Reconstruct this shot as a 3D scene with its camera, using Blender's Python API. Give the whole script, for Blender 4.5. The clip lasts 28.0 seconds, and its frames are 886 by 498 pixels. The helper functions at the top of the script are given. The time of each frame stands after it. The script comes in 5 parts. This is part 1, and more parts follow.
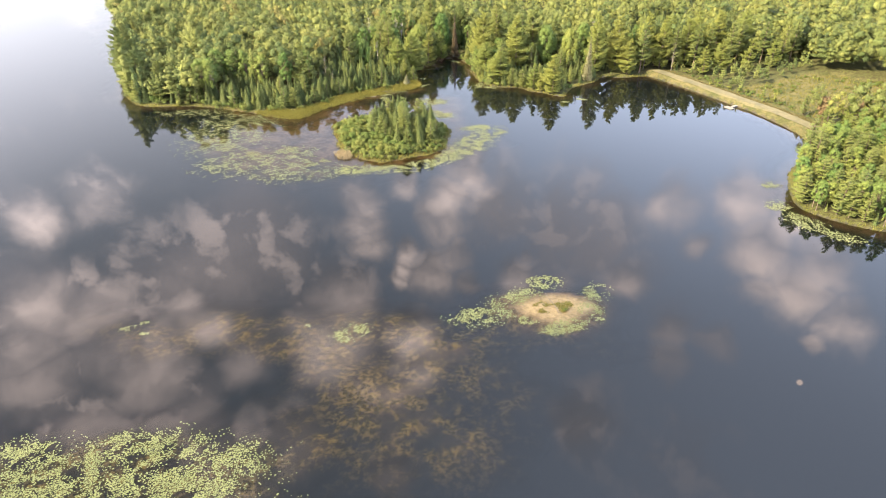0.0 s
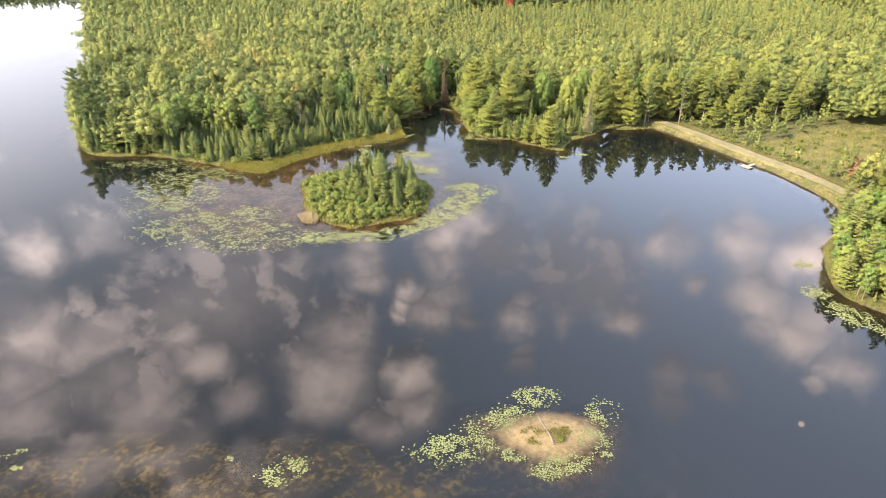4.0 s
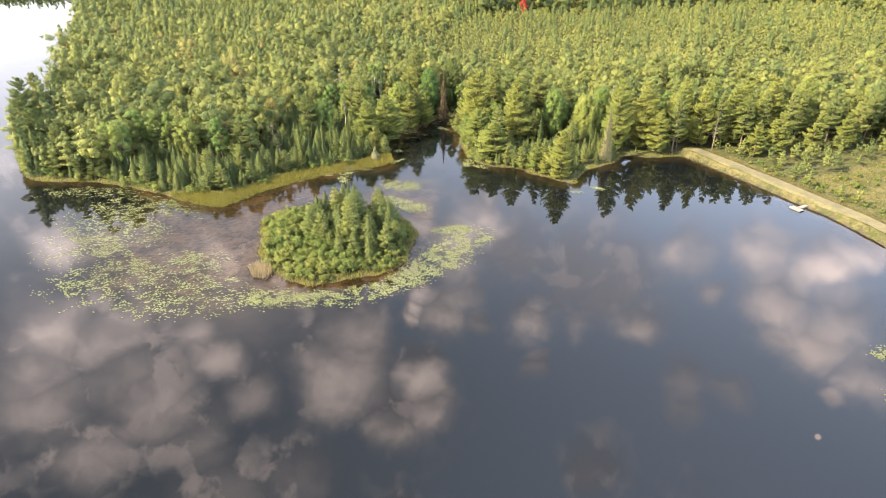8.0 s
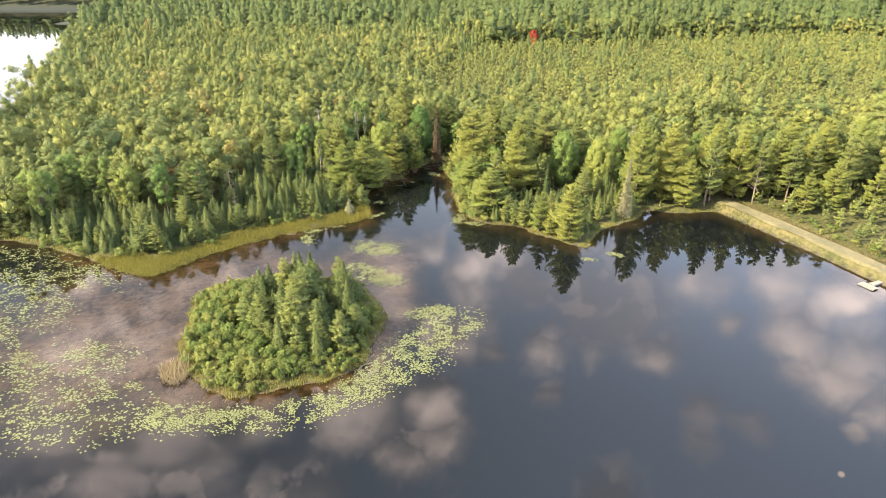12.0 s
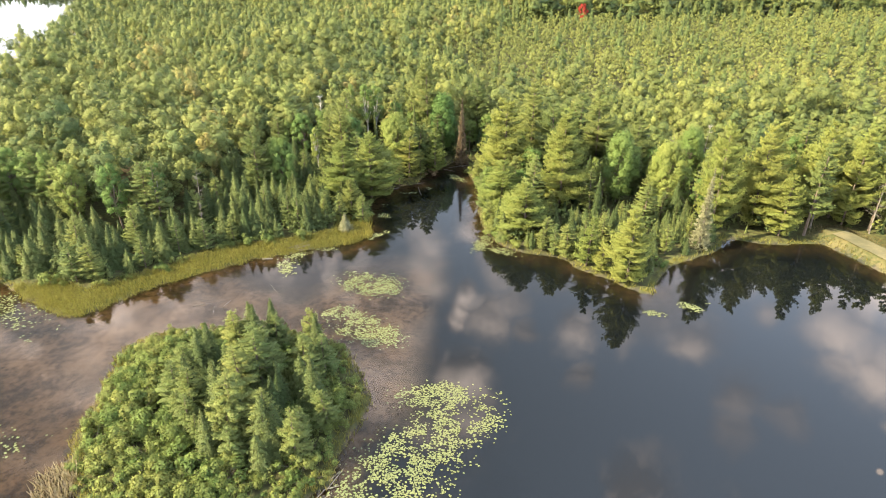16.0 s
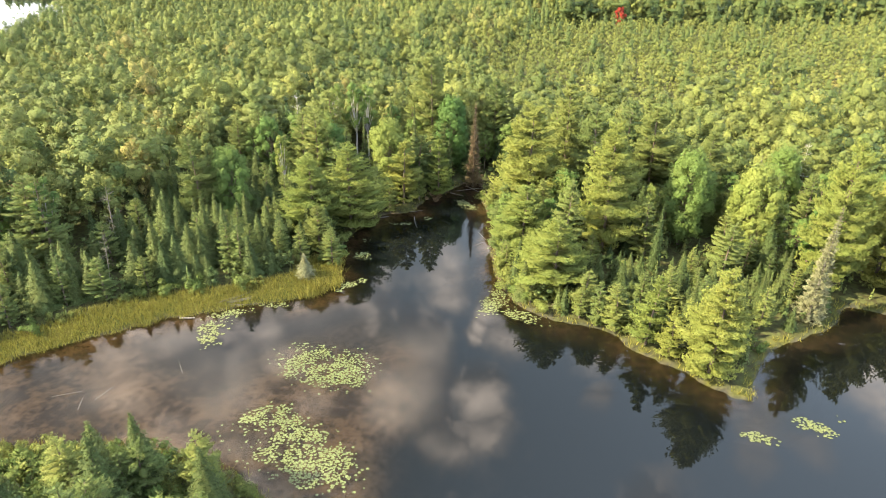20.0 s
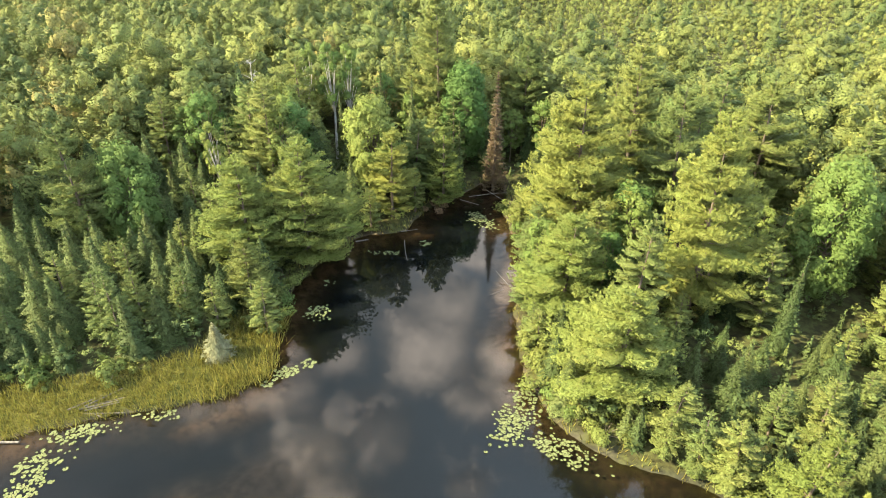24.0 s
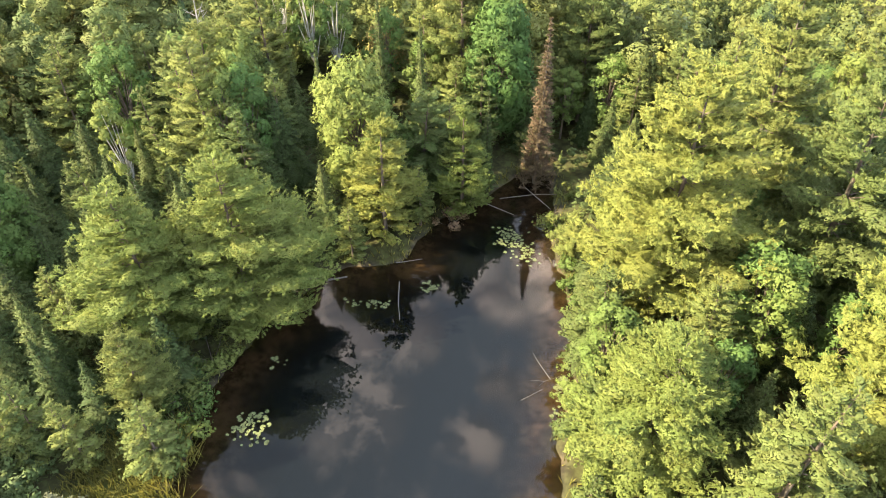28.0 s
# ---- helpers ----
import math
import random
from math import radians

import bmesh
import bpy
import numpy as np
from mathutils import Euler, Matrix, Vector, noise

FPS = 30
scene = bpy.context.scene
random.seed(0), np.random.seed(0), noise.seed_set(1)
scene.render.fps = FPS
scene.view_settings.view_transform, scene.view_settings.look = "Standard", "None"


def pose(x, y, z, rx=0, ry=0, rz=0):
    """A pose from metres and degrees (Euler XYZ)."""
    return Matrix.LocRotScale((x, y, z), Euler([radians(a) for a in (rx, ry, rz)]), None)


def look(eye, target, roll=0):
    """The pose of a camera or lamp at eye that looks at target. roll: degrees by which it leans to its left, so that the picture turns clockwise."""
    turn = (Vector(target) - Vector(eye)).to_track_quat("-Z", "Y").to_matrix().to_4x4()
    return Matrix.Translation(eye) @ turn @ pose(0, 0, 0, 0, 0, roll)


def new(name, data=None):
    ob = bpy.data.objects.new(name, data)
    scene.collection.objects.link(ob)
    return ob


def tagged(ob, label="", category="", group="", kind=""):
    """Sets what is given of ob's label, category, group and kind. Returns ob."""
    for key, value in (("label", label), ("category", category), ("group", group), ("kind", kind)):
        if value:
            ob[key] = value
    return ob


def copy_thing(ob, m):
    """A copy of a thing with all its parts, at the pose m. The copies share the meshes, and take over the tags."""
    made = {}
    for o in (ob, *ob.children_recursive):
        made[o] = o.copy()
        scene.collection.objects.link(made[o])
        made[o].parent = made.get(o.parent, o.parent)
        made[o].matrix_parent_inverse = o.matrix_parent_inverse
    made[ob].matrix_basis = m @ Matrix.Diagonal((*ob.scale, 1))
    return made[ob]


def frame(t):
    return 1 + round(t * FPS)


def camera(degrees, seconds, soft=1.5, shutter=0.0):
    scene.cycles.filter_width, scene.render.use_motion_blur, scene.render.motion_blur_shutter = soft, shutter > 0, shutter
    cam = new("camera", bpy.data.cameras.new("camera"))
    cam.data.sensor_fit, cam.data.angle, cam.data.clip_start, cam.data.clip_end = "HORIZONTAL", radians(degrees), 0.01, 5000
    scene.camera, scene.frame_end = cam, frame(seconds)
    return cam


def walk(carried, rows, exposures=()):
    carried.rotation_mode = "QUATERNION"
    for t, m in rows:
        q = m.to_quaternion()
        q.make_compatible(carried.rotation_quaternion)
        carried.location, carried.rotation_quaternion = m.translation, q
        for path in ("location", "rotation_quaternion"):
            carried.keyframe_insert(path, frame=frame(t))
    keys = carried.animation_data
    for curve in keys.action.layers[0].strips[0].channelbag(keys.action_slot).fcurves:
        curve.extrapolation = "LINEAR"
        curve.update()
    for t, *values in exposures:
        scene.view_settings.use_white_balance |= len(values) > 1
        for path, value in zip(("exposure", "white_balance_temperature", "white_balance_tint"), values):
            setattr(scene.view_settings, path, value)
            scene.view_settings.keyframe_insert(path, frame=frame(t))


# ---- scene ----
# ---- camera and walk ----
cam = camera(71.85, 28.0, soft=0.9)
# t, x, y, z, yaw, pitch, roll
ROWS = [
    (0, -0.00, 0.00, 53.91, 0.02, -31.92, -1.14),
    (0.5, 0.39, 2.23, 53.51, 0.01, -31.78, -1.03),
    (1, 0.80, 4.49, 53.13, -0.03, -31.54, -0.91),
    (1.5, 1.24, 6.81, 52.77, -0.10, -31.33, -0.79),
    (2, 1.70, 9.21, 52.45, -0.16, -31.15, -0.68),
    (2.5, 2.19, 11.68, 52.18, -0.18, -30.80, -0.58),
    (3, 2.73, 14.22, 51.95, -0.21, -29.82, -0.49),
    (3.5, 3.34, 16.85, 51.73, -0.21, -28.75, -0.39),
    (5.5, 5.91, 28.76, 50.88, 0.32, -28.54, -0.04),
    (6, 6.57, 31.71, 50.60, 0.67, -28.55, 0.04),
    (6.5, 7.23, 34.66, 50.31, 1.04, -28.56, 0.11),
    (7, 7.89, 37.63, 50.00, 1.16, -28.59, 0.13),
    (7.5, 8.54, 40.63, 49.65, 1.28, -28.60, 0.10),
    (8, 9.19, 43.66, 49.24, 1.41, -28.39, 0.05),
    (8.5, 9.86, 46.69, 48.79, 1.45, -27.88, -0.01),
    (9, 10.53, 49.68, 48.30, 1.52, -27.36, -0.06),
    (9.5, 11.22, 52.67, 47.82, 1.65, -26.87, -0.10),
    (10, 11.90, 55.66, 47.36, 1.77, -26.46, -0.13),
    (10.5, 12.56, 58.70, 46.94, 1.97, -26.13, -0.13),
    (11, 13.19, 61.78, 46.54, 2.23, -25.85, -0.13),
    (11.5, 13.76, 64.89, 46.16, 2.55, -25.71, -0.10),
    (13.5, 14.05, 77.36, 45.24, 4.12, -26.69, -0.05),
    (14, 14.22, 80.75, 44.75, 4.69, -26.99, 0.00),
    (14.5, 14.40, 84.18, 44.22, 5.19, -27.25, 0.05),
    (15, 14.59, 87.65, 43.62, 5.69, -27.46, 0.10),
    (15.5, 14.77, 91.12, 42.93, 6.18, -27.69, 0.15),
    (16, 14.92, 94.56, 42.15, 6.56, -27.89, 0.20),
    (16.5, 15.02, 97.96, 41.27, 6.92, -27.95, 0.27),
    (17, 15.09, 101.28, 40.28, 7.31, -27.84, 0.37),
    (17.5, 15.07, 104.54, 39.24, 7.63, -27.61, 0.48),
    (18, 14.97, 107.73, 38.15, 7.92, -27.36, 0.59),
    (18.5, 14.81, 110.87, 37.07, 8.11, -27.10, 0.69),
    (19, 14.67, 114.03, 36.04, 8.29, -26.85, 0.78),
    (19.5, 14.57, 117.22, 35.09, 8.47, -26.62, 0.86),
    (20, 14.48, 120.45, 34.19, 8.75, -26.67, 0.94),
    (20.5, 14.37, 123.68, 33.30, 9.08, -27.49, 0.98),
    (22.5, 13.47, 137.30, 30.63, 11.18, -29.98, 0.59),
    (23, 13.18, 140.68, 30.12, 11.43, -30.13, 0.52),
    (23.5, 12.87, 144.08, 29.64, 11.60, -30.28, 0.45),
    (24, 12.52, 147.48, 29.20, 11.67, -30.53, 0.38),
    (24.5, 12.17, 150.81, 28.81, 11.81, -31.29, 0.32),
    (25, 11.81, 153.96, 28.48, 12.39, -32.20, 0.27),
    (25.5, 11.41, 156.90, 28.23, 13.82, -33.00, 0.23),
    (26, 10.97, 159.67, 27.99, 14.76, -33.95, 0.17),
    (26.5, 10.53, 162.36, 27.69, 15.06, -35.20, 0.08),
    (27, 10.11, 164.84, 27.36, 15.29, -36.65, -0.03),
    (27.5, 9.75, 167.00, 27.08, 15.58, -38.26, -0.16),
    (28, 9.44, 168.93, 26.93, 15.90, -39.30, -0.31),
]
walk(cam, [(t, pose(x, y, z, 90 + pitch, 0, yaw) @ pose(0, 0, 0, 0, 0, roll)) for t, x, y, z, yaw, pitch, roll in ROWS],
     exposures=[(0, 2.45, 6500, 14), (12, 2.43, 6500, 12), (20, 2.43, 6500, 3), (24, 2.45, 6500, 1), (28, 2.52, 6500, 7)])

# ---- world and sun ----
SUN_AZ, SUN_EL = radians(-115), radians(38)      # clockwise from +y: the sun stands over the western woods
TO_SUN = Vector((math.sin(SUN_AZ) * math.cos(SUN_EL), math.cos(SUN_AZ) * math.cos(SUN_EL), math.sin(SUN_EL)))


class Graph:
    """A small helper to write node trees in few lines."""

    def __init__(self, tree):
        self.tree = tree
        tree.nodes.clear()

    def node(self, kind, _out=0, _made=None, **links):
        n = _made or self.tree.nodes.new(kind)
        for k, v in links.items():
            key = int(k[1:]) if k[0] == "i" and k[1:].isdigit() else k.replace("_", " ")
            self.plug(n.inputs[key], v)
        return n.outputs[_out] if len(n.outputs) else n

    def attribute(self, name):
        n = self.tree.nodes.new("ShaderNodeAttribute")
        n.attribute_name = name
        return n.outputs[2]

    def plug(self, socket, v):
        if isinstance(v, bpy.types.NodeSocket):
            self.tree.links.new(v, socket)
        elif isinstance(v, (tuple, list)) and len(v) == 3 and socket.type == "RGBA":
            socket.default_value = (*v, 1)
        else:
            socket.default_value = v

    def math(self, op, a, b=0.0, c=0.0, clamp=False):
        n = self.tree.nodes.new("ShaderNodeMath")
        n.operation, n.use_clamp = op, clamp
        return self.node("", 0, n, i0=a, i1=b, i2=c)

    def vec(self, op, a, b=(0, 0, 0)):
        n = self.tree.nodes.new("ShaderNodeVectorMath")
        n.operation = op
        self.plug(n.inputs[0], a)
        self.plug(n.inputs[1], b)
        return n.outputs["Value" if op in ("DOT_PRODUCT", "LENGTH", "DISTANCE") else "Vector"]

    def mix(self, f, a, b, blend="MIX"):
        n = self.tree.nodes.new("ShaderNodeMix")
        n.data_type, n.blend_type = "RGBA", blend
        self.plug(n.inputs[0], f)
        self.plug(n.inputs[6], a)
        self.plug(n.inputs[7], b)
        return n.outputs[2]

    def noise(self, vector, scale, detail=4.0, rough=0.55):
        return self.node("ShaderNodeTexNoise", 0, None, Vector=vector, Scale=scale, Detail=detail, Roughness=rough)

    def ramp(self, v, lo, hi):
        n = self.tree.nodes.new("ShaderNodeMapRange")
        n.interpolation_type = "SMOOTHSTEP"
        return self.node("", 0, n, Value=v, From_Min=lo, From_Max=hi)


def on_sky(u, v, r):
    """Direction and angular size of a place on the flat cloud deck."""
    q = u * u + v * v
    z = (-0.1 * q + math.sqrt(max(0.0, 0.01 * q * q + (1 + q) * (1 - 0.01 * q)))) / (1 + q)
    return (u * (z + 0.1), v * (z + 0.1), z), r * (z + 0.1) * 0.95


def make_world():
    world = bpy.data.worlds.new("sky")
    world.use_nodes = True
    scene.world = world
    g = Graph(world.node_tree)
    way = g.node("ShaderNodeTexCoord", 0)
    air = g.tree.nodes.new("ShaderNodeTexSky")
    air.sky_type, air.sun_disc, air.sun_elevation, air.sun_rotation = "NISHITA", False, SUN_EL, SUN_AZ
    air.air_density, air.dust_density = 1.2, 2.0
    sky = air.outputs[0]
    sep = g.tree.nodes.new("ShaderNodeSeparateXYZ")
    g.tree.links.new(way, sep.inputs[0])
    dx, dy, dz = sep.outputs
    ragged = g.tree.nodes.new("ShaderNodeTexNoise")
    g.plug(ragged.inputs["Vector"], way)
    ragged.inputs["Scale"].default_value, ragged.inputs["Detail"].default_value, ragged.inputs["Roughness"].default_value = 13.0, 4.0, 0.55
    shift = g.vec("MULTIPLY", g.vec("SUBTRACT", ragged.outputs["Color"], (0.5, 0.5, 0.5)), (0.055, 0.055, 0.055))
    warped = g.vec("ADD", way, shift)
    # heaps of cloud: place on the cloud deck, size, brightness; each is bright on its upper side and grey below
    rise = g.tree.nodes.new("ShaderNodeSeparateXYZ")
    g.tree.links.new(warped, rise.inputs[0])
    heaps, tops = 0.0, 0.0
    for u, v, r, s in CLOUDS:
        at, size = on_sky(u, v, r)
        n = g.tree.nodes.new("ShaderNodeMapRange")
        n.interpolation_type = "SMOOTHSTEP"
        body = g.node("", 0, n, Value=g.vec("DISTANCE", warped, at), From_Min=size * 1.6, From_Max=size * 0.15)
        half = size * math.sqrt(1 - at[2] ** 2)
        n = g.tree.nodes.new("ShaderNodeMapRange")
        n.interpolation_type = "SMOOTHSTEP"
        lit = g.node("", 0, n, Value=rise.outputs[2], From_Min=at[2] - 0.7 * half, From_Max=at[2] + 0.8 * half, To_Min=0.0, To_Max=s)
        heaps = g.math("MAXIMUM", heaps, body)
        tops = g.math("MAXIMUM", tops, g.math("MULTIPLY", body, lit))
    mass = g.noise(warped, 4.2, 3.0, 0.5)

    def heaped(at):
        """Rounded heads of cumulus, 0.5 on the mean."""
        return g.math("ADD", g.math("MULTIPLY", g.noise(at, 7.0, 5.0, 0.56), 0.7), g.math("MULTIPLY", g.noise(at, 19.0, 3.0, 0.5), 0.3))

    billow = heaped(warped)
    ahead = heaped(g.vec("ADD", warped, (-0.022, -0.008, 0.02)))
    side = g.ramp(g.vec("DOT_PRODUCT", way, tuple(TO_SUN)), -0.25, 0.75)
    low = g.math("SUBTRACT", 1.0, g.ramp(dz, 0.10, 0.60))
    far = g.math("SUBTRACT", 1.0, g.ramp(dz, 0.02, 0.42))
    drift = g.math("ADD", g.math("SUBTRACT", g.math("MULTIPLY", side, 0.26), 0.05), g.math("MULTIPLY", g.math("SUBTRACT", mass, 0.5), 1.2))
    cover = g.ramp(g.math("ADD", g.math("ADD", g.math("MULTIPLY", heaps, 0.62), drift), g.math("MULTIPLY", g.math("SUBTRACT", billow, 0.5), 1.1)), 0.02, 0.72)
    shade = g.ramp(g.math("SUBTRACT", billow, ahead), -0.02, 0.09)
    shine = g.math("MAXIMUM", g.math("MULTIPLY", shade, g.math("ADD", 0.12, g.math("MULTIPLY", side, 0.40))), g.math("MULTIPLY", tops, g.math("ADD", 0.45, g.math("MULTIPLY", g.ramp(billow, 0.34, 0.62), 0.9))))
    spot = g.math("SUBTRACT", 1.0, g.ramp(g.vec("DISTANCE", way, on_sky(0.687, 0.864, 0.0)[0]), 0.002, 0.006))
    shine = g.math("ADD", shine, spot, clamp=True)
    haze = g.math("MULTIPLY", low, side)
    blue = g.mix(g.ramp(dx, -0.5, 0.5), (1.9, 2.1, 2.35), (5.2, 6.1, 7.8))
    base = g.mix(haze, blue, (5.6, 5.3, 5.5))
    belly = g.mix(haze, g.mix(g.ramp(dx, -0.1, 0.5), (3.5, 3.3, 3.4), (5.6, 5.6, 6.3)), (6.4, 6.0, 6.2))
    rim = g.mix(haze, (24.0, 19.4, 16.8), (13.0, 11.6, 11.2))
    colour = g.mix(g.math("MAXIMUM", cover, spot), base, g.mix(shine, belly, rim))
    colour = g.mix(g.math("MULTIPLY", far, 0.25), colour, (6.0, 5.8, 6.0))
    clear = g.node("ShaderNodeBackground", 0, None, Color=sky, Strength=0.107)
    clouds = g.node("ShaderNodeBackground", 0, None, Color=colour, Strength=0.107)
    g.node("ShaderNodeOutputWorld", 0, None, Surface=g.node("ShaderNodeMixShader", 0, None, i0=0.82, i1=clear, i2=clouds))


CLOUDS = [(-0.98, 1.17, 0.103, 0.85), (-0.82, 1.15, 0.091, 0.85), (-0.62, 1.17, 0.056, 0.55), (-0.54, 1.08, 0.063, 0.65), (-0.63, 0.96, 0.089, 0.8), (-0.67, 0.8, 0.077, 0.75), (-0.51, 0.86, 0.08, 0.28), (-0.87, 0.93, 0.107, 0.5), (-0.43, 0.97, 0.063, 0.4), (-0.4, 0.75, 0.064, 0.2), (-0.29, 0.77, 0.076, 0.17), (-0.72, 1.03, 0.101, 0.45), (-0.92, 1.02, 0.082, 0.55), (-0.27, 1.07, 0.113, 0.85), (-0.24, 1.2, 0.076, 0.75), (-0.07, 1.05, 0.066, 0.95), (-0.09, 1.35, 0.041, 0.7)]
CLOUDS += [(0.03, 1.33, 0.066, 0.6), (0.06, 1.22, 0.044, 0.3), (0.18, 1.23, 0.083, 1), (0.22, 1.31, 0.033, 0.5), (0.35, 1.41, 0.221, 0.12), (0.29, 1.2, 0.05, 0.6), (0.43, 1.22, 0.073, 0.6), (0.17, 1.54, 0.161, 0.12), (-0.01, 1.51, 0.091, 0.4), (0.66, 1.55, 0.094, 0.4), (0.64, 1.33, 0.046, 0.4), (0.85, 1.53, 0.101, 0.5), (1, 1.44, 0.099, 0.75), (1.11, 1.48, 0.082, 0.6), (0.79, 1.28, 0.101, 0.7), (0.81, 1.13, 0.102, 0.8), (0.86, 1.02, 0.085, 0.95)]
CLOUDS += [(0.77, 0.96, 0.027, 0.5), (0.73, 1.15, 0.057, 0.5), (0.5, 1.03, 0.071, 0.28), (0.57, 0.98, 0.054, 0.22), (0.18, 1.07, 0.044, 0.25), (0.93, 1.21, 0.099, 0.6), (-1.13, 1.5, 0.093, 0.8), (-0.99, 1.61, 0.117, 0.5), (-0.55, 1.37, 0.185, 0.16), (-0.69, 1.3, 0.159, 0.2), (-0.24, 1.61, 0.085, 0.75), (-0.2, 1.46, 0.053, 0.65), (-0.12, 1.69, 0.071, 0.55), (0.03, 1.62, 0.081, 0.65), (0.08, 1.75, 0.097, 0.65), (-0, 1.48, 0.089, 0.4), (-0.66, 0.82, 0.06, 0.45)]
CLOUDS += [(0.25, 0.81, 0.069, 0.06), (-0.09, 0.69, 0.041, 0.15), (-0.02, 1.27, 0.079, 0.6), (-0.1, 1.24, 0.026, 0.7), (-0.05, 0.95, 0.057, 0.75), (0.47, 0.95, 0.055, 0.22), (-0.23, 1.52, 0.08, 0.8), (-0.19, 1.39, 0.058, 0.6), (-0.09, 1.28, 0.027, 0.7), (-0.23, 1.13, 0.065, 0.6), (-0.25, 0.98, 0.063, 0.55), (-0.26, 0.99, 0.082, 0.7), (-0.4, 0.72, 0.091, 0.25), (-0.35, 0.52, 0.055, 0.42), (-0.32, 0.59, 0.093, 0.15), (-0.11, 0.58, 0.058, 0.15), (-0.13, 0.9, 0.055, 0.9)]
make_world()
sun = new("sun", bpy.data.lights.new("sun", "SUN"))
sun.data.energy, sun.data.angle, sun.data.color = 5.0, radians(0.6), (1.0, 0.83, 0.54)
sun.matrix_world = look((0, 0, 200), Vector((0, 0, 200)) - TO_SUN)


# ---- materials ----
def material(name):
    m = bpy.data.materials.new(name)
    m.use_nodes = True
    return m, Graph(m.node_tree)


def finish(g, surface):
    g.node("ShaderNodeOutputMaterial", 0, None, Surface=surface)


def leaf_material(name, dark, light, through_light=0.3, joined=False, grain=7.0, gap=0.52, rough=1.0, single=0.18, shaped=True, mould=0.5):
    """Foliage: one hue per tree, a finer change from leaf to leaf and from bough to bough."""
    m, g = material(name)
    place = g.node("ShaderNodeNewGeometry", 0)
    each = g.tree.nodes.new("ShaderNodeNewGeometry").outputs["Random Per Island"]
    if joined:
        tree = g.attribute("tint")
    else:
        tree = g.tree.nodes.new("ShaderNodeObjectInfo").outputs["Random"]
    patch = g.noise(place, 0.35, 3.0)
    f = g.math("ADD", g.math("MULTIPLY", tree, 0.93 - single), g.math("MULTIPLY", each, single))
    f = g.math("ADD", f, g.math("MULTIPLY", g.math("SUBTRACT", patch, 0.5), 0.5), clamp=True)
    c = g.mix(f, dark, light)
    if joined:
        c = g.mix(g.ramp(tree, 0.975, 0.995), c, (0.165, 0.150, 0.050))
    # single leaves: each cell has its own brightness and its own tilt, with gaps between
    cell = g.tree.nodes.new("ShaderNodeTexVoronoi")
    g.plug(cell.inputs["Vector"], g.vec("ADD", place, g.vec("MULTIPLY", g.node("ShaderNodeTexNoise", 1, None, Vector=place, Scale=grain * 0.8, Detail=2.0), (0.25 / grain * 7, 0.25 / grain * 7, 0.25 / grain * 7))))
    cell.inputs["Scale"].default_value = grain
    tone = g.tree.nodes.new("ShaderNodeSeparateXYZ")
    g.tree.links.new(cell.outputs["Color"], tone.inputs[0])
    hue = g.node("ShaderNodeHueSaturation", 0, None, Hue=g.math("ADD", 0.485, g.math("MULTIPLY", each, 0.03)), Saturation=1.0,
                 Value=g.math("ADD", 1.0 - 0.38 * rough, g.math("MULTIPLY", tone.outputs[0], 0.76 * rough)), Color=c)
    face = g.tree.nodes.new("ShaderNodeNewGeometry").outputs["Normal"]
    if shaped:
        # leaves turn outwards over the rounded boughs
        a = g.tree.nodes.new("ShaderNodeAttribute")
        a.attribute_name = "out"
        turned = g.tree.nodes.new("ShaderNodeVectorTransform")
        turned.vector_type, turned.convert_from, turned.convert_to = "NORMAL", "OBJECT", "WORLD"
        g.tree.links.new(a.outputs["Vector"], turned.inputs[0])
        face = g.vec("ADD", g.vec("MULTIPLY", face, (1.1 - mould, 1.1 - mould, 1.1 - mould)), g.vec("MULTIPLY", turned.outputs[0], (mould, mould, mould)))
    tilt = g.vec("MULTIPLY", g.vec("SUBTRACT", cell.outputs["Color"], (0.5, 0.5, 0.42)), (0.7 * rough, 0.7 * rough, 0.7 * rough))
    bump = g.vec("NORMALIZE", g.vec("ADD", face, tilt))
    body = g.node("ShaderNodeBsdfPrincipled", 0, None, Base_Color=hue, Roughness=0.65, Specular_IOR_Level=0.12, Normal=bump)
    thin = g.node("ShaderNodeBsdfTranslucent", 0, None, Color=hue)
    leafy = g.node("ShaderNodeMixShader", 0, None, i0=through_light, i1=body, i2=thin)
    hole = g.math("GREATER_THAN", cell.outputs["Distance"], gap)
    finish(g, g.node("ShaderNodeMixShader", 0, None, i0=hole, i1=leafy, i2=g.node("ShaderNodeBsdfTransparent")))
    return m


def bark_material(name, dark, light, scale=6.0):
    m, g = material(name)
    co = g.node("ShaderNodeTexCoord", 3)
    grain = g.noise(g.vec("MULTIPLY", co, (1.0, 1.0, 0.25)), scale, 5.0)
    tree = g.tree.nodes.new("ShaderNodeObjectInfo").outputs["Random"]
    f = g.math("ADD", g.ramp(grain, 0.35, 0.65), g.math("MULTIPLY", tree, 0.3), clamp=True)
    body = g.node("ShaderNodeBsdfPrincipled", 0, None, Base_Color=g.mix(f, dark, light), Roughness=0.9)
    finish(g, body)
    return m


